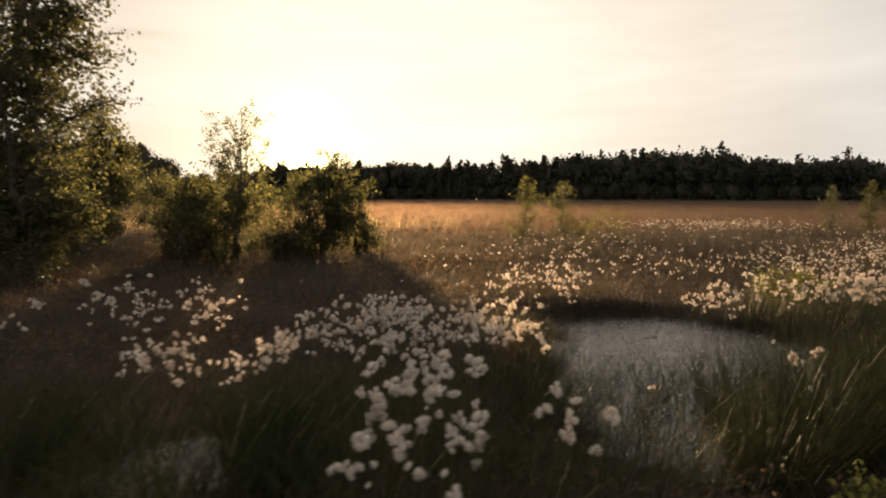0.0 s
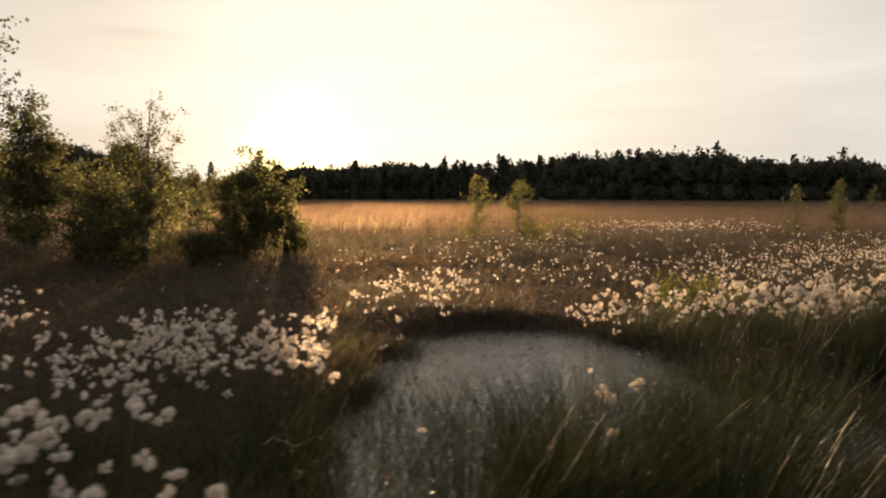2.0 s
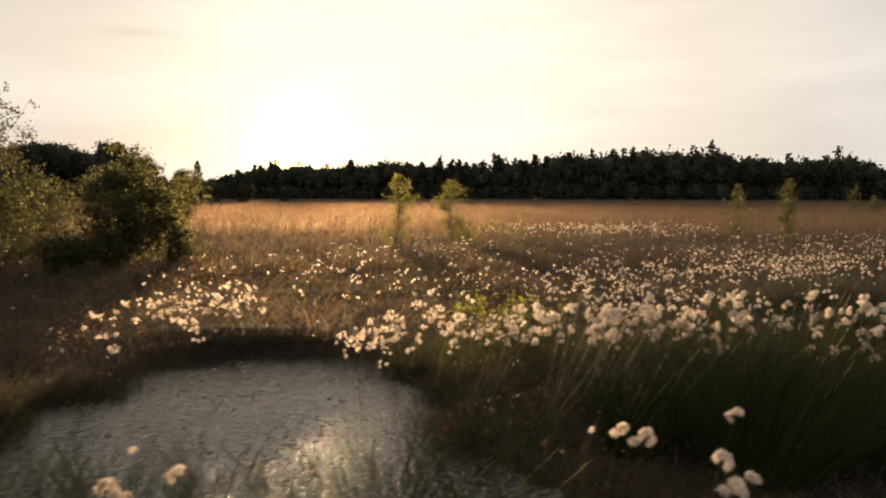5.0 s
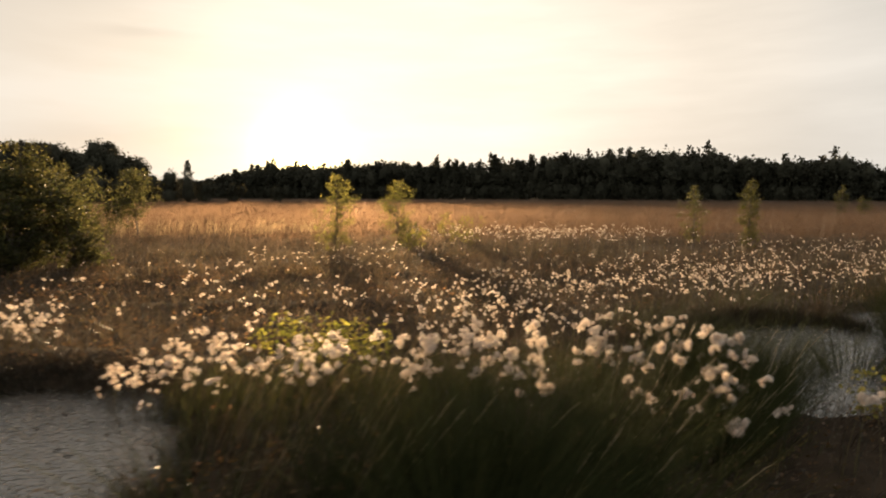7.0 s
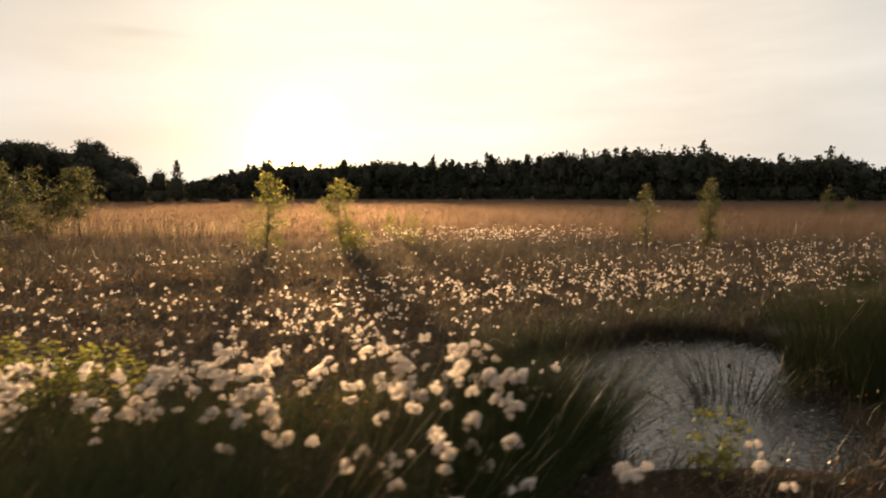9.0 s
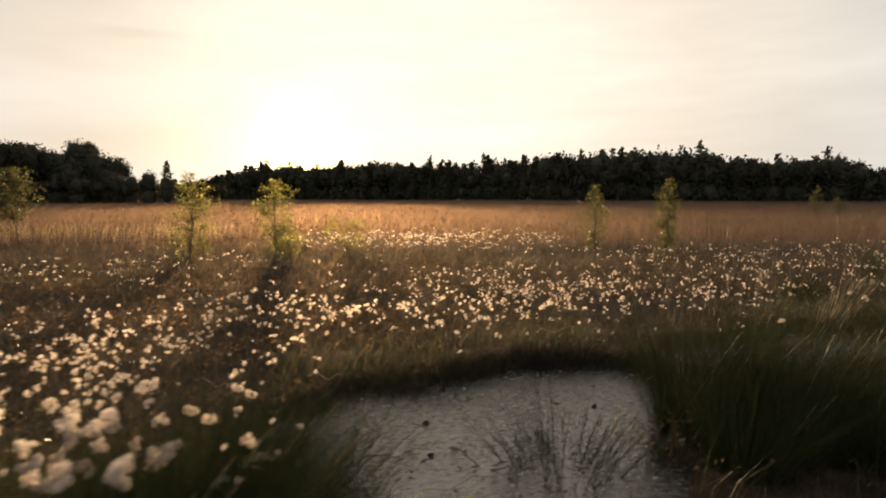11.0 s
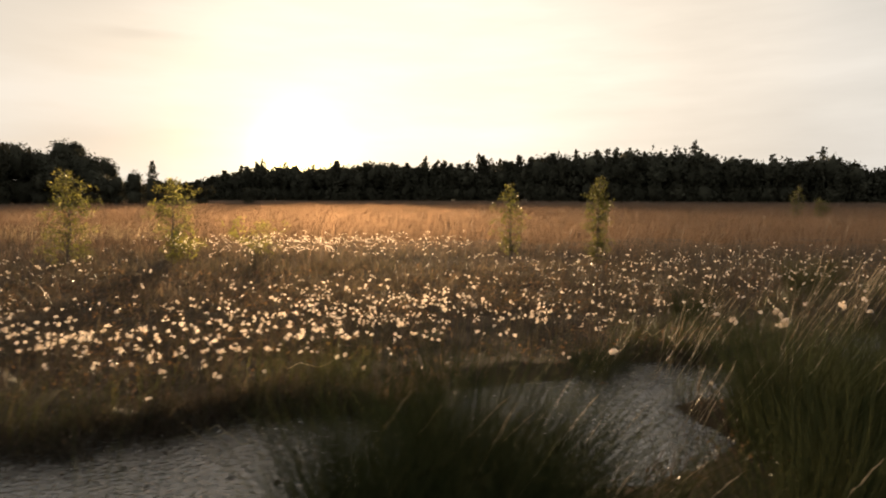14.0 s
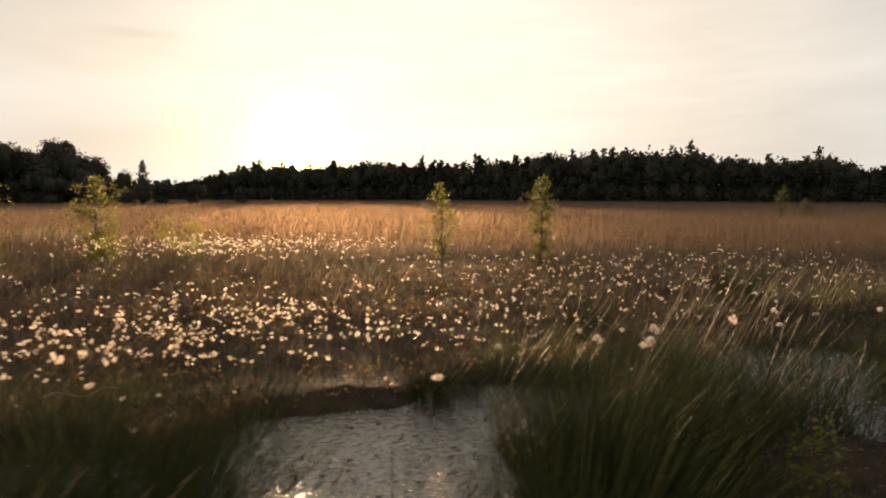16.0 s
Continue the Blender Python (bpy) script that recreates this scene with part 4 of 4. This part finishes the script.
# x, y, kind, scale
RUSHES = [(1.5, 1.9, 0, 1.0), (1.18, 1.72, 1, 0.9), (1.95, 2.05, 2, 0.95), (1.75, 1.6, 1, 1.0), (2.15, 2.3, 4, 1.2), (2.75, 2.75, 4, 1.15), (2.32, 2.95, 3, 1.0), (2.35, 2.68, 3, 1.05), (3.3, 3.25, 1, 0.9),
          (2.85, 3.25, 3, 1.0), (0.93, 2.1, 4, 1.1), (1.25, 2.5, 4, 1.0), (1.6, 2.75, 4, 0.9), (2.0, 2.45, 4, 1.1), (1.35, 3.0, 4, 0.75), (0.5, 2.35, 4, 0.8), (0.68, 2.6, 4, 0.75), (0.85, 2.4, 4, 0.9), (0.62, 2.95, 4, 0.6), (1.05, 2.75, 4, 0.8), (1.12, 2.3, 3, 0.85), (1.45, 2.45, 3, 0.9), (1.75, 2.5, 4, 1.0), (1.8, 2.95, 4, 0.7), (2.2, 2.75, 4, 0.8), (2.45, 2.6, 3, 0.9), (2.4, 3.1, 4, 0.8), (2.62, 2.62, 3, 0.9), (2.72, 2.9, 4, 1.0), (2.5, 2.8, 4, 0.9), (0.4, 2.75, 3, 0.7), (0.35, 2.3, 3, 0.8), (0.55, 2.12, 3, 0.75), (0.78, 2.2, 3, 0.8), (0.6, 2.5, 3, 0.8), (0.95, 2.55, 3, 0.8), (1.3, 2.7, 3, 0.75), (0.9, 2.95, 3, 0.6), (5.14, 4.58, 0, 0.8),
          (1.05, 3.05, 4, 0.8), (1.2, 2.85, 4, 0.9), (1.45, 2.65, 4, 1.0), (1.5, 2.9, 4, 0.85), (1.7, 2.6, 4, 1.0), (1.75, 3.05, 4, 0.75), (1.95, 2.75, 4, 0.95), (2.05, 2.95, 4, 0.8), (2.35, 2.85, 4, 0.9), (2.6, 3.0, 4, 0.85), (1.4, 2.3, 4, 1.0), (2.25, 2.5, 4, 1.0), (0.8, 2.8, 4, 0.8), (0.75, 3.3, 4, 0.7), (0.82, 3.55, 4, 0.65),
          (3.62, 3.35, 0, 0.95), (3.85, 3.45, 2, 0.95), (4.2, 3.55, 1, 1.0), (3.7, 3.05, 2, 1.0), (4.1, 3.1, 0, 0.85), (4.78, 3.9, 1, 0.95), (5.0, 4.2, 0, 0.95), (4.85, 4.3, 2, 0.85), (4.6, 3.7, 1, 0.8),
          (6.05, 4.95, 3, 1.1), (6.08, 4.98, 3, 1.0), (5.1, 4.94, 3, 1.1), (5.06, 4.86, 1, 0.7), (4.92, 4.78, 1, 0.75), (6.7, 5.22, 0, 1.1), (7.05, 5.45, 2, 1.1), (7.0, 5.0, 0, 1.05), 
          (6.8, 5.4, 0, 1.1), (7.25, 4.82, 0, 0.9), (6.72, 4.85, 2, 0.75), (7.12, 5.2, 2, 0.9), (7.42, 5.5, 4, 0.9), (7.58, 5.3, 4, 0.8), (7.82, 6.9, 1, 0.6), (7.95, 7.0, 0, 0.5), (7.15, 5.85, 4, 0.8), (7.0, 6.0, 4, 0.7), (8.15, 5.1, 2, 0.95), (7.85, 4.9, 0, 0.9), (8.32, 5.8, 0, 1.0), (8.5, 6.0, 2, 1.05), (8.9, 6.15, 1, 1.0), (8.36, 5.45, 2, 0.8), (8.5, 5.68, 0, 0.9), (9.2, 6.3, 4, 1.1),
          (9.5, 6.5, 3, 1.2), (9.62, 6.78, 3, 1.1), (9.95, 6.95, 4, 1.1), (10.05, 7.2, 3, 1.0), (10.35, 7.3, 4, 1.1), (9.9, 7.35, 4, 1.0), (10.4, 6.75, 3, 1.0), (9.85, 6.6, 4, 1.1), (10.3, 6.9, 1, 0.9), (10.9, 7.2, 0, 1.0), (9.75, 7.0, 4, 1.2), (10.6, 6.3, 2, 1.0), (11.3, 6.8, 1, 1.0),
          (-1.15, 1.8, 3, 0.95), (-0.95, 1.72, 3, 1.0), (-0.8, 1.95, 4, 1.2), (-1.1, 2.05, 4, 1.1), (-1.35, 1.7, 0, 0.7), (-0.6, 1.9, 1, 0.75), (-0.45, 1.7, 1, 0.7), (-0.15, 1.5, 3, 0.9), (-0.7, 1.55, 3, 1.0), (0.25, 1.35, 3, 0.9), (-1.25, 2.1, 4, 0.9), (-0.9, 1.75, 4, 0.9), (-2.2, 2.3, 0, 0.8), (10.6, 9.3, 0, 0.9), (8.9, 8.1, 1, 0.75), (7.0, 6.6, 3, 1.0), (12.2, 8.2, 2, 1.0)]


def place_rushes():
    kinds = build_rush_kinds()
    used = set()
    rng = random.Random(8)
    names = ["dense dark green rush tussock on the pool's bank", "green rush tussock with many leaning straw stalks", "large dark green rush tussock in wet peat",
             "small rush tussock standing in the water", "sparse dark rushes standing in the pool"]
    for x, y, k, s in RUSHES:
        m = pose(x, y, min(0.05, float(land(x, y))) if k > 2 else float(land(x, y)), 0, 0, rng.uniform(-25, 25)) @ Matrix.Diagonal((s, s, s, 1))
        if k in used:
            ob = copy_thing(kinds[k], m)
        else:
            ob = kinds[k]
            ob.matrix_basis = m
            used.add(k)
        ob.matrix_basis = m
        tagged(ob, names[k])


place_rushes()


# ---- tufts of dead grass ----
def dry_grass_tuft(rng, height):
    """A tuft of thin bleached blades arching over to one side."""
    n = 90
    a, r = rng.uniform(0, 6.283, n), np.sqrt(rng.random(n)) * 0.10
    base = np.stack([np.cos(a) * r, np.sin(a) * r, np.full(n, -0.05)], 1)
    h = height * rng.uniform(0.5, 1.1, n)
    fan = np.stack([h * (0.35 + 0.35 * rng.normal(size=n)), 0.2 * h * rng.normal(size=n)], 1)
    blades = ribbon_arrays(base, h, fan, rng.uniform(0.0012, 0.0026, n), rng, 4)
    return blades


DRY = [(7.95, 5.95, 0.8), (8.15, 6.75, 0.9), (8.75, 6.6, 1.0), (9.15, 6.95, 1.1), (9.3, 6.55, 0.9), (9.2, 7.25, 1.1), (9.65, 7.45, 1.1),
       (8.5, 7.1, 0.9), (10.1, 7.9, 1.0), (10.5, 8.1, 1.1), (3.0, 3.45, 0.9), (3.2, 3.6, 0.9), (2.75, 3.7, 0.8), (4.35, 4.0, 0.8)]


def place_dry_tufts():
    rng = np.random.default_rng(77)
    for i, (x, y, k) in enumerate(DRY):
        ob = empty("dry_grass_tuft", (x, y, float(land(x, y))))
        tagged(fast_mesh("foliage", *dry_grass_tuft(rng, 0.36 * k), M_DRY, ob), kind="stuff")
        for j in range(10):
            hs = 0.54 * k * rng.uniform(0.8, 1.25)
            dry_stalk(rng, hs, hs * rng.uniform(0.2, 0.75), rng.normal() * 0.05, ob, (rng.normal() * 0.05, rng.normal() * 0.05, 0))
        tagged(ob, "tuft of bleached dead grass leaning with the wind", "grass tuft", "tufts of dead grass")


place_dry_tufts()


# ---- cottongrass ----
# x, y, half widths, count
PATCHES = [(-0.16, 3.05, 0.55, 0.52, 240), (-0.05, 1.88, 0.26, 0.32, 48), (0.06, 1.38, 0.26, 0.14, 22), (0.55, 1.5, 0.2, 0.22, 9), (-0.95, 2.4, 0.44, 0.2, 60), (-2.2, 3.8, 0.7, 0.5, 64), (-1.3, 3.6, 0.5, 0.6, 26), (0.32, 2.85, 0.28, 0.35, 34), (0.40, 3.2, 0.18, 0.25, 26),
           (0.85, 4.8, 0.5, 0.65, 130), (2.3, 4.3, 0.28, 0.18, 60), (2.88, 4.1, 0.42, 0.17, 68), (3.35, 4.15, 0.25, 0.2, 28), (3.78, 4.33, 0.16, 0.2, 20), (2.5, 6.0, 1.8, 1.0, 94),
           (5.5, 6.75, 1.4, 0.8, 154), (3.8, 5.2, 0.6, 0.6, 41), (6.6, 7.4, 1.2, 0.7, 99), (4.4, 4.6, 0.7, 0.45, 72), (4.7, 4.05, 0.36, 0.36, 26), (4.5, 3.5, 0.55, 0.33, 18), (3.7, 4.55, 0.35, 0.25, 36), (5.0, 3.45, 0.3, 0.3, 8), (3.3, 2.65, 0.25, 0.25, 10), (5.35, 3.6, 0.25, 0.2, 8),
           (5.6, 6.4, 0.9, 0.3, 52), (4.3, 6.6, 0.7, 0.8, 66), (4.75, 5.5, 0.35, 0.35, 14), (6.3, 7.7, 0.9, 0.6, 82), (7.3, 7.25, 0.8, 0.45, 66), (8.1, 7.4, 0.5, 0.35, 33), (6.0, 6.9, 0.5, 0.4, 38),
           (9.4, 8.2, 1.2, 0.6, 46), (8.8, 9.0, 1.6, 1.0, 72), (11.0, 9.2, 1.5, 1.0, 54), (5.3, 11.1, 2.1, 1.1, 540), (8.9, 10.4, 2.2, 0.9, 110), (1.5, 2.5, 0.6, 0.2, 12), (1.9, 8.4, 1.4, 0.8, 50), (11.6, 11.2, 1.8, 0.8, 60), (2.6, 9.7, 0.9, 0.5, 36),
           (4.0, 7.5, 5.5, 2.6, 190), (9.0, 8.5, 3.5, 2.0, 95), (3.9, 5.7, 0.5, 0.45, 64), (4.35, 5.02, 0.2, 0.14, 14), (4.3, 4.1, 0.5, 0.28, 28)]


def tuft_mesh(rng, size, level, name, strands):
    """One fluffy drooping tuft: a lumpy lobe with fine strands standing off it."""
    bm = bmesh.new()
    bmesh.ops.create_icosphere(bm, subdivisions=level, radius=1)
    V = np.array([v.co for v in bm.verts])
    T = np.array([[v.index for v in f.verts] for f in bm.faces])
    bm.free()
    ph = rng.uniform(0, 6, 3)
    bump = 1 + 0.16 * np.sin(V[:, 0] * 4 + ph[0]) * np.cos(V[:, 1] * 4 + ph[1]) + 0.10 * np.sin(V[:, 2] * 7 + ph[2]) + 0.06 * rng.normal(size=len(V))
    bump = bump * (1 + 0.16 * np.sin(V[:, 0] * 9 + ph[1]) * np.sin(V[:, 2] * 8 + ph[0]))
    V = V * bump[:, None] * np.array([rng.uniform(0.30, 0.44), 0.35, rng.uniform(0.46, 0.74)])
    V[:, :2] *= (1 - 0.22 * V[:, 2:3])
    arrays = [(V * size, T)]
    if strands:
        d = rng.normal(size=(strands, 3))
        d /= np.linalg.norm(d, axis=1)[:, None]
        c = d * np.array([0.34, 0.32, 0.54])
        w = np.cross(d, rng.normal(size=(strands, 3)))
        w /= np.linalg.norm(w, axis=1)[:, None]
        tip = c + d * rng.uniform(0.10, 0.55, (strands, 1)) + np.array([0.10, 0, -0.22]) * rng.uniform(0.3, 1.0, (strands, 1))
        S = np.stack([c - w * 0.05, c + w * 0.05, tip], 1).reshape(-1, 3) * size
        arrays.append((S, np.arange(strands * 3).reshape(-1, 3)))
    return merged(arrays)


def scatter():
    rng = np.random.default_rng(9)
    out = []
    for cx, cy, rx, ry, n in PATCHES:
        a, r = rng.uniform(0, 6.283, n), np.sqrt(rng.random(n)) * (1 + 0.25 * rng.normal(size=n))
        x, y = cx + np.cos(a) * r * rx, cy + np.sin(a) * r * ry
        if cy < 5.0:
            # several flower stems rise from one rootstock
            lead = np.arange(n) // 4 * 4
            x, y = x[lead] + 0.040 * rng.normal(size=n), y[lead] + 0.040 * rng.normal(size=n)
        h = np.clip(0.27 + 0.05 * rng.normal(size=n), 0.14, 0.42) + np.where(cy == 11.1, 0.14, 0) + np.where(cy == 4.05, 0.11, 0) + np.where(y > 7, 0.02, 0)
        out.append(np.stack([x, y, h - hummock(x, y)], 1))
    P = np.concatenate(out)
    P = P[(pool_value(P[:, 0], P[:, 1]) < 0.15) | (rng.random(len(P)) < 0.06)]
    P = P[P[:, 1] - 0.53 * P[:, 0] > np.where(P[:, 0] > 5.8, 2.0, 0.72)]
    # a few stand in the shallows of the reedy pool
    n = 2
    x, y = 1.45 + 0.24 * rng.normal(size=n), 2.5 + 0.14 * rng.normal(size=n)
    P = np.concatenate([P, np.stack([x, y, rng.uniform(0.26, 0.38, n)], 1)])
    return P[np.argsort(P[:, 1] - 0.53 * P[:, 0])]


def build_cottongrass():
    rng = np.random.default_rng(10)
    P = scatter()
    kinds = []
    for k in range(10):
        tufts = (2, 3, 4, 3, 4, 5, 1, 3, 2, 4)[k]
        ob = empty("cottongrass", (0, 0, -40))
        lean = np.array([[0.03 + 0.03 * rng.random(), 0.02 * rng.normal()]])
        stem = stalk_arrays(np.array([[0, 0, -0.3]]), np.array([0.3]), lean, np.array([0.0019]), rng, 4, 4)
        fast_mesh("stem", *stem, M_STEM, ob)
        for j in range(tufts):
            me = fast_mesh("tuft", *tuft_mesh(rng, rng.uniform(0.016, 0.026), 2, "tuft", 160), M_COTTON, ob, smooth=True)
            a = rng.uniform(0, 6.283)
            off = 0.0 if tufts == 1 else rng.uniform(0.009, 0.019)
            me.location = (float(lean[0, 0]) + 0.006 + math.cos(a) * off, float(lean[0, 1]) + math.sin(a) * off, rng.uniform(-0.030, 0.010))
            me.rotation_euler = (rng.normal() * 0.5, 0.5 + rng.normal() * 0.5, rng.uniform(0, 6))
        kinds.append(tagged(ob, "white fluffy cottongrass tufts on a thin stem", "cottongrass", "cottongrass in the bog"))
    near = P[:340]
    used = set()
    for i, (x, y, h) in enumerate(near):
        k = i % 10
        z = max(float(land(x, y)), -0.05)
        s = rng.uniform(0.75, 1.12)
        m = pose(x, y, z + h, 0, 0, rng.uniform(-40, 40)) @ Matrix.Diagonal((s, s, s, 1))
        ob = kinds[k] if k not in used else copy_thing(kinds[k], m)
        used.add(k)
        ob.matrix_basis = m
    # the rest of the bog's white heads, past counting
    forms = [tuft_mesh(rng, 1.0, 1, "tuft", 26) for _ in range(6)]
    A, S = [], []
    for i, (x, y, h) in enumerate(P[340:]):
        z = max(float(land(x, y)), -0.05)
        lx, ly = 0.03 + 0.02 * rng.normal(), 0.02 * rng.normal()
        for j in range(rng.integers(2, 5) if y < 4.5 else rng.integers(1, 4)):
            v, t = forms[rng.integers(6)]
            s = rng.uniform(0.010, 0.021) * (1.3 if y < 5.0 else 1.0 if y < 7 else 0.8)
            a = rng.uniform(0, 6.283)
            c, d = math.cos(a), math.sin(a)
            tilt = rng.normal() * 0.5 + 0.4
            R = np.array(Euler((rng.normal() * 0.4, tilt, a)).to_matrix())
            off = rng.normal(size=3) * np.array([0.014, 0.014, 0.010])
            A.append((v @ R.T * s + np.array([x + lx, y + ly, z + h]) + off, t))
        S.append((x, y, z, h, lx, ly))
    ob = fast_mesh("cottongrass_heads", *merged(A), M_COTTON, smooth=True)
    tagged(ob, "countless white cottongrass heads over the bog", "cottongrass", kind="stuff")
    S = np.array(S)
    v, t = stalk_arrays(np.stack([S[:, 0], S[:, 1], S[:, 2] - 0.02], 1), S[:, 3] + 0.02, S[:, 4:6], np.full(len(S), 0.0016), rng, 2)
    ob = fast_mesh("cottongrass_stems", v, t, M_STEM)
    tagged(ob, "thin brown stems of the cottongrass", "cottongrass", kind="stuff")


build_cottongrass()


# ---- small things in and by the pools ----
def twig(loc, length, bend, yaw, mat, name, label, category, r=0.004):
    k = np.linspace(0, 1, 7)
    p = np.stack([length * (k - 0.5), bend * np.sin(k * 3.1), 0.012 + 0.02 * np.sin(k * 9), r * (1 - 0.7 * k)], 1)
    q = np.stack([length * (0.1 + 0.25 * k), bend * 0.9 + 0.25 * length * k, 0.014 + 0.03 * k, r * 0.5 * (1 - 0.8 * k)], 1)
    ob = fast_mesh(name, *tube_arrays([p, q] if r > 0.003 else [p], 6), mat, smooth=True)
    ob.matrix_basis = pose(*loc, 0, 0, yaw)
    tagged(ob, label, category)


twig((5.42, 5.02, 0.0), 0.42, 0.05, 28, M_TWIG, "fallen_twig", "dark forked twig lying in the shallow water", "twig")
twig((5.78, 5.0, 0.0), 0.38, -0.06, -32, M_TWIG, "fallen_twig", "dark bent twig lying in the shallow water", "twig")
twig((6.22, 5.1, 0.004), 0.22, 0.02, 12, M_STRAW, "dry_straw", "pale dry straw floating on the pool", "straw", 0.0025)
twig((5.62, 4.75, 0.004), 0.3, 0.03, 30, M_STRAW, "dry_straw", "pale dry straw floating on the pool", "straw", 0.0025)
twig((6.9, 6.0, 0.004), 0.3, 0.02, 4, M_STRAW, "dry_straw", "pale dry straw floating on the pool", "straw", 0.0025)


def lump(loc, size, seed):
    rng = np.random.default_rng(seed)
    v, t = tuft_mesh(rng, size, 2, "lump", 0)
    v = v * np.array([1.2, 1.0, 0.5])
    ob = fast_mesh("peat_lump", v, t, M_PEAT, smooth=True)
    ob.location = loc
    tagged(ob, "small dark lump of peat in the water", "peat lump", "peat lumps")


rng_straw = random.Random(31)
for _ in range(26):
    sx = rng_straw.uniform(0.5, 9.5)
    sy = 0.53 * sx + rng_straw.uniform(1.7, 3.4)
    twig((sx, sy, max(0.004, float(land(sx, sy)) + 0.12)), rng_straw.uniform(0.14, 0.30), 0.02, rng_straw.uniform(-35, 25), M_STRAW, "dry_straw",
         "pale dry straw caught in the sedge", "straw", 0.0022)
for i, (x, y, s) in enumerate(((5.51, 5.38, 0.034), (5.54, 5.05, 0.026), (6.35, 5.6, 0.03), (7.35, 6.1, 0.025))):
    lump((x, y, 0.004), s, 70 + i)


def build_litter():
    """Bits of dead leaf floating on the pools."""
    rng = np.random.default_rng(12)
    n = 24000
    x, y = rng.uniform(-1.6, 11.2, n), rng.uniform(1.4, 8.2, n)
    k = pool_value(x, y) > 0.02
    x, y = x[k], y[k]
    k = rng.random(len(x)) < np.clip(0.45 + 0.6 * soft_noise(x, y, 3.0), 0.08, 1)
    x, y = x[k], y[k]
    n = len(x)
    a, s = rng.uniform(0, 6.283, n), 0.005 + 0.018 * rng.random(n) ** 2.5
    c = np.stack([x, y, np.full(n, 0.004)], 1)
    u = np.stack([np.cos(a), np.sin(a), 0.25 * rng.random(n)], 1) * s[:, None]
    w = np.stack([-np.sin(a), np.cos(a), 0.25 * rng.random(n)], 1) * s[:, None] * 0.4
    v = np.stack([c - u, c + w, c + u, c - w], 1).reshape(-1, 3)
    t = (np.arange(n)[:, None, None] * 4 + np.array([(0, 1, 2), (0, 2, 3)])[None]).reshape(-1, 3)
    v[:, 2] = np.maximum(v[:, 2], 0.003)
    ob = fast_mesh("floating_litter", v, t, M_SEDGE)
    tagged(ob, "brown plant bits floating on the pools", "litter", kind="stuff")
    # pale flecks laid on the water as painted glints of the ripples
    pick = rng.random(n) < 0.5
    c, a = c[pick] + rng.normal(size=(pick.sum(), 3)) * np.array([0.05, 0.05, 0]), rng.normal(size=pick.sum()) * 0.5
    inside = pool_value(c[:, 0], c[:, 1]) > 0.05
    c, a = c[inside], a[inside]
    n = len(c)
    s = 0.004 + 0.011 * rng.random(n) ** 2
    u = np.stack([np.cos(a), np.sin(a), 0.1 * rng.normal(size=n)], 1) * s[:, None]
    w = np.stack([-np.sin(a), np.cos(a), 0.9 * rng.random(n)], 1) * s[:, None] * 0.4
    v = np.stack([c - u, c - w, c + u, c + w], 1).reshape(-1, 3)
    v[:, 2] = np.maximum(v[:, 2], 0.003) + 0.002
    t = (np.arange(n)[:, None, None] * 4 + np.array([(0, 1, 2), (0, 2, 3)])[None]).reshape(-1, 3)
    ob = fast_mesh("glint_flecks", v, t, M_COTTON)
    tagged(ob, "pale flecks on the pools that imitate glints on the ripples", "litter", kind="stuff")


build_litter()
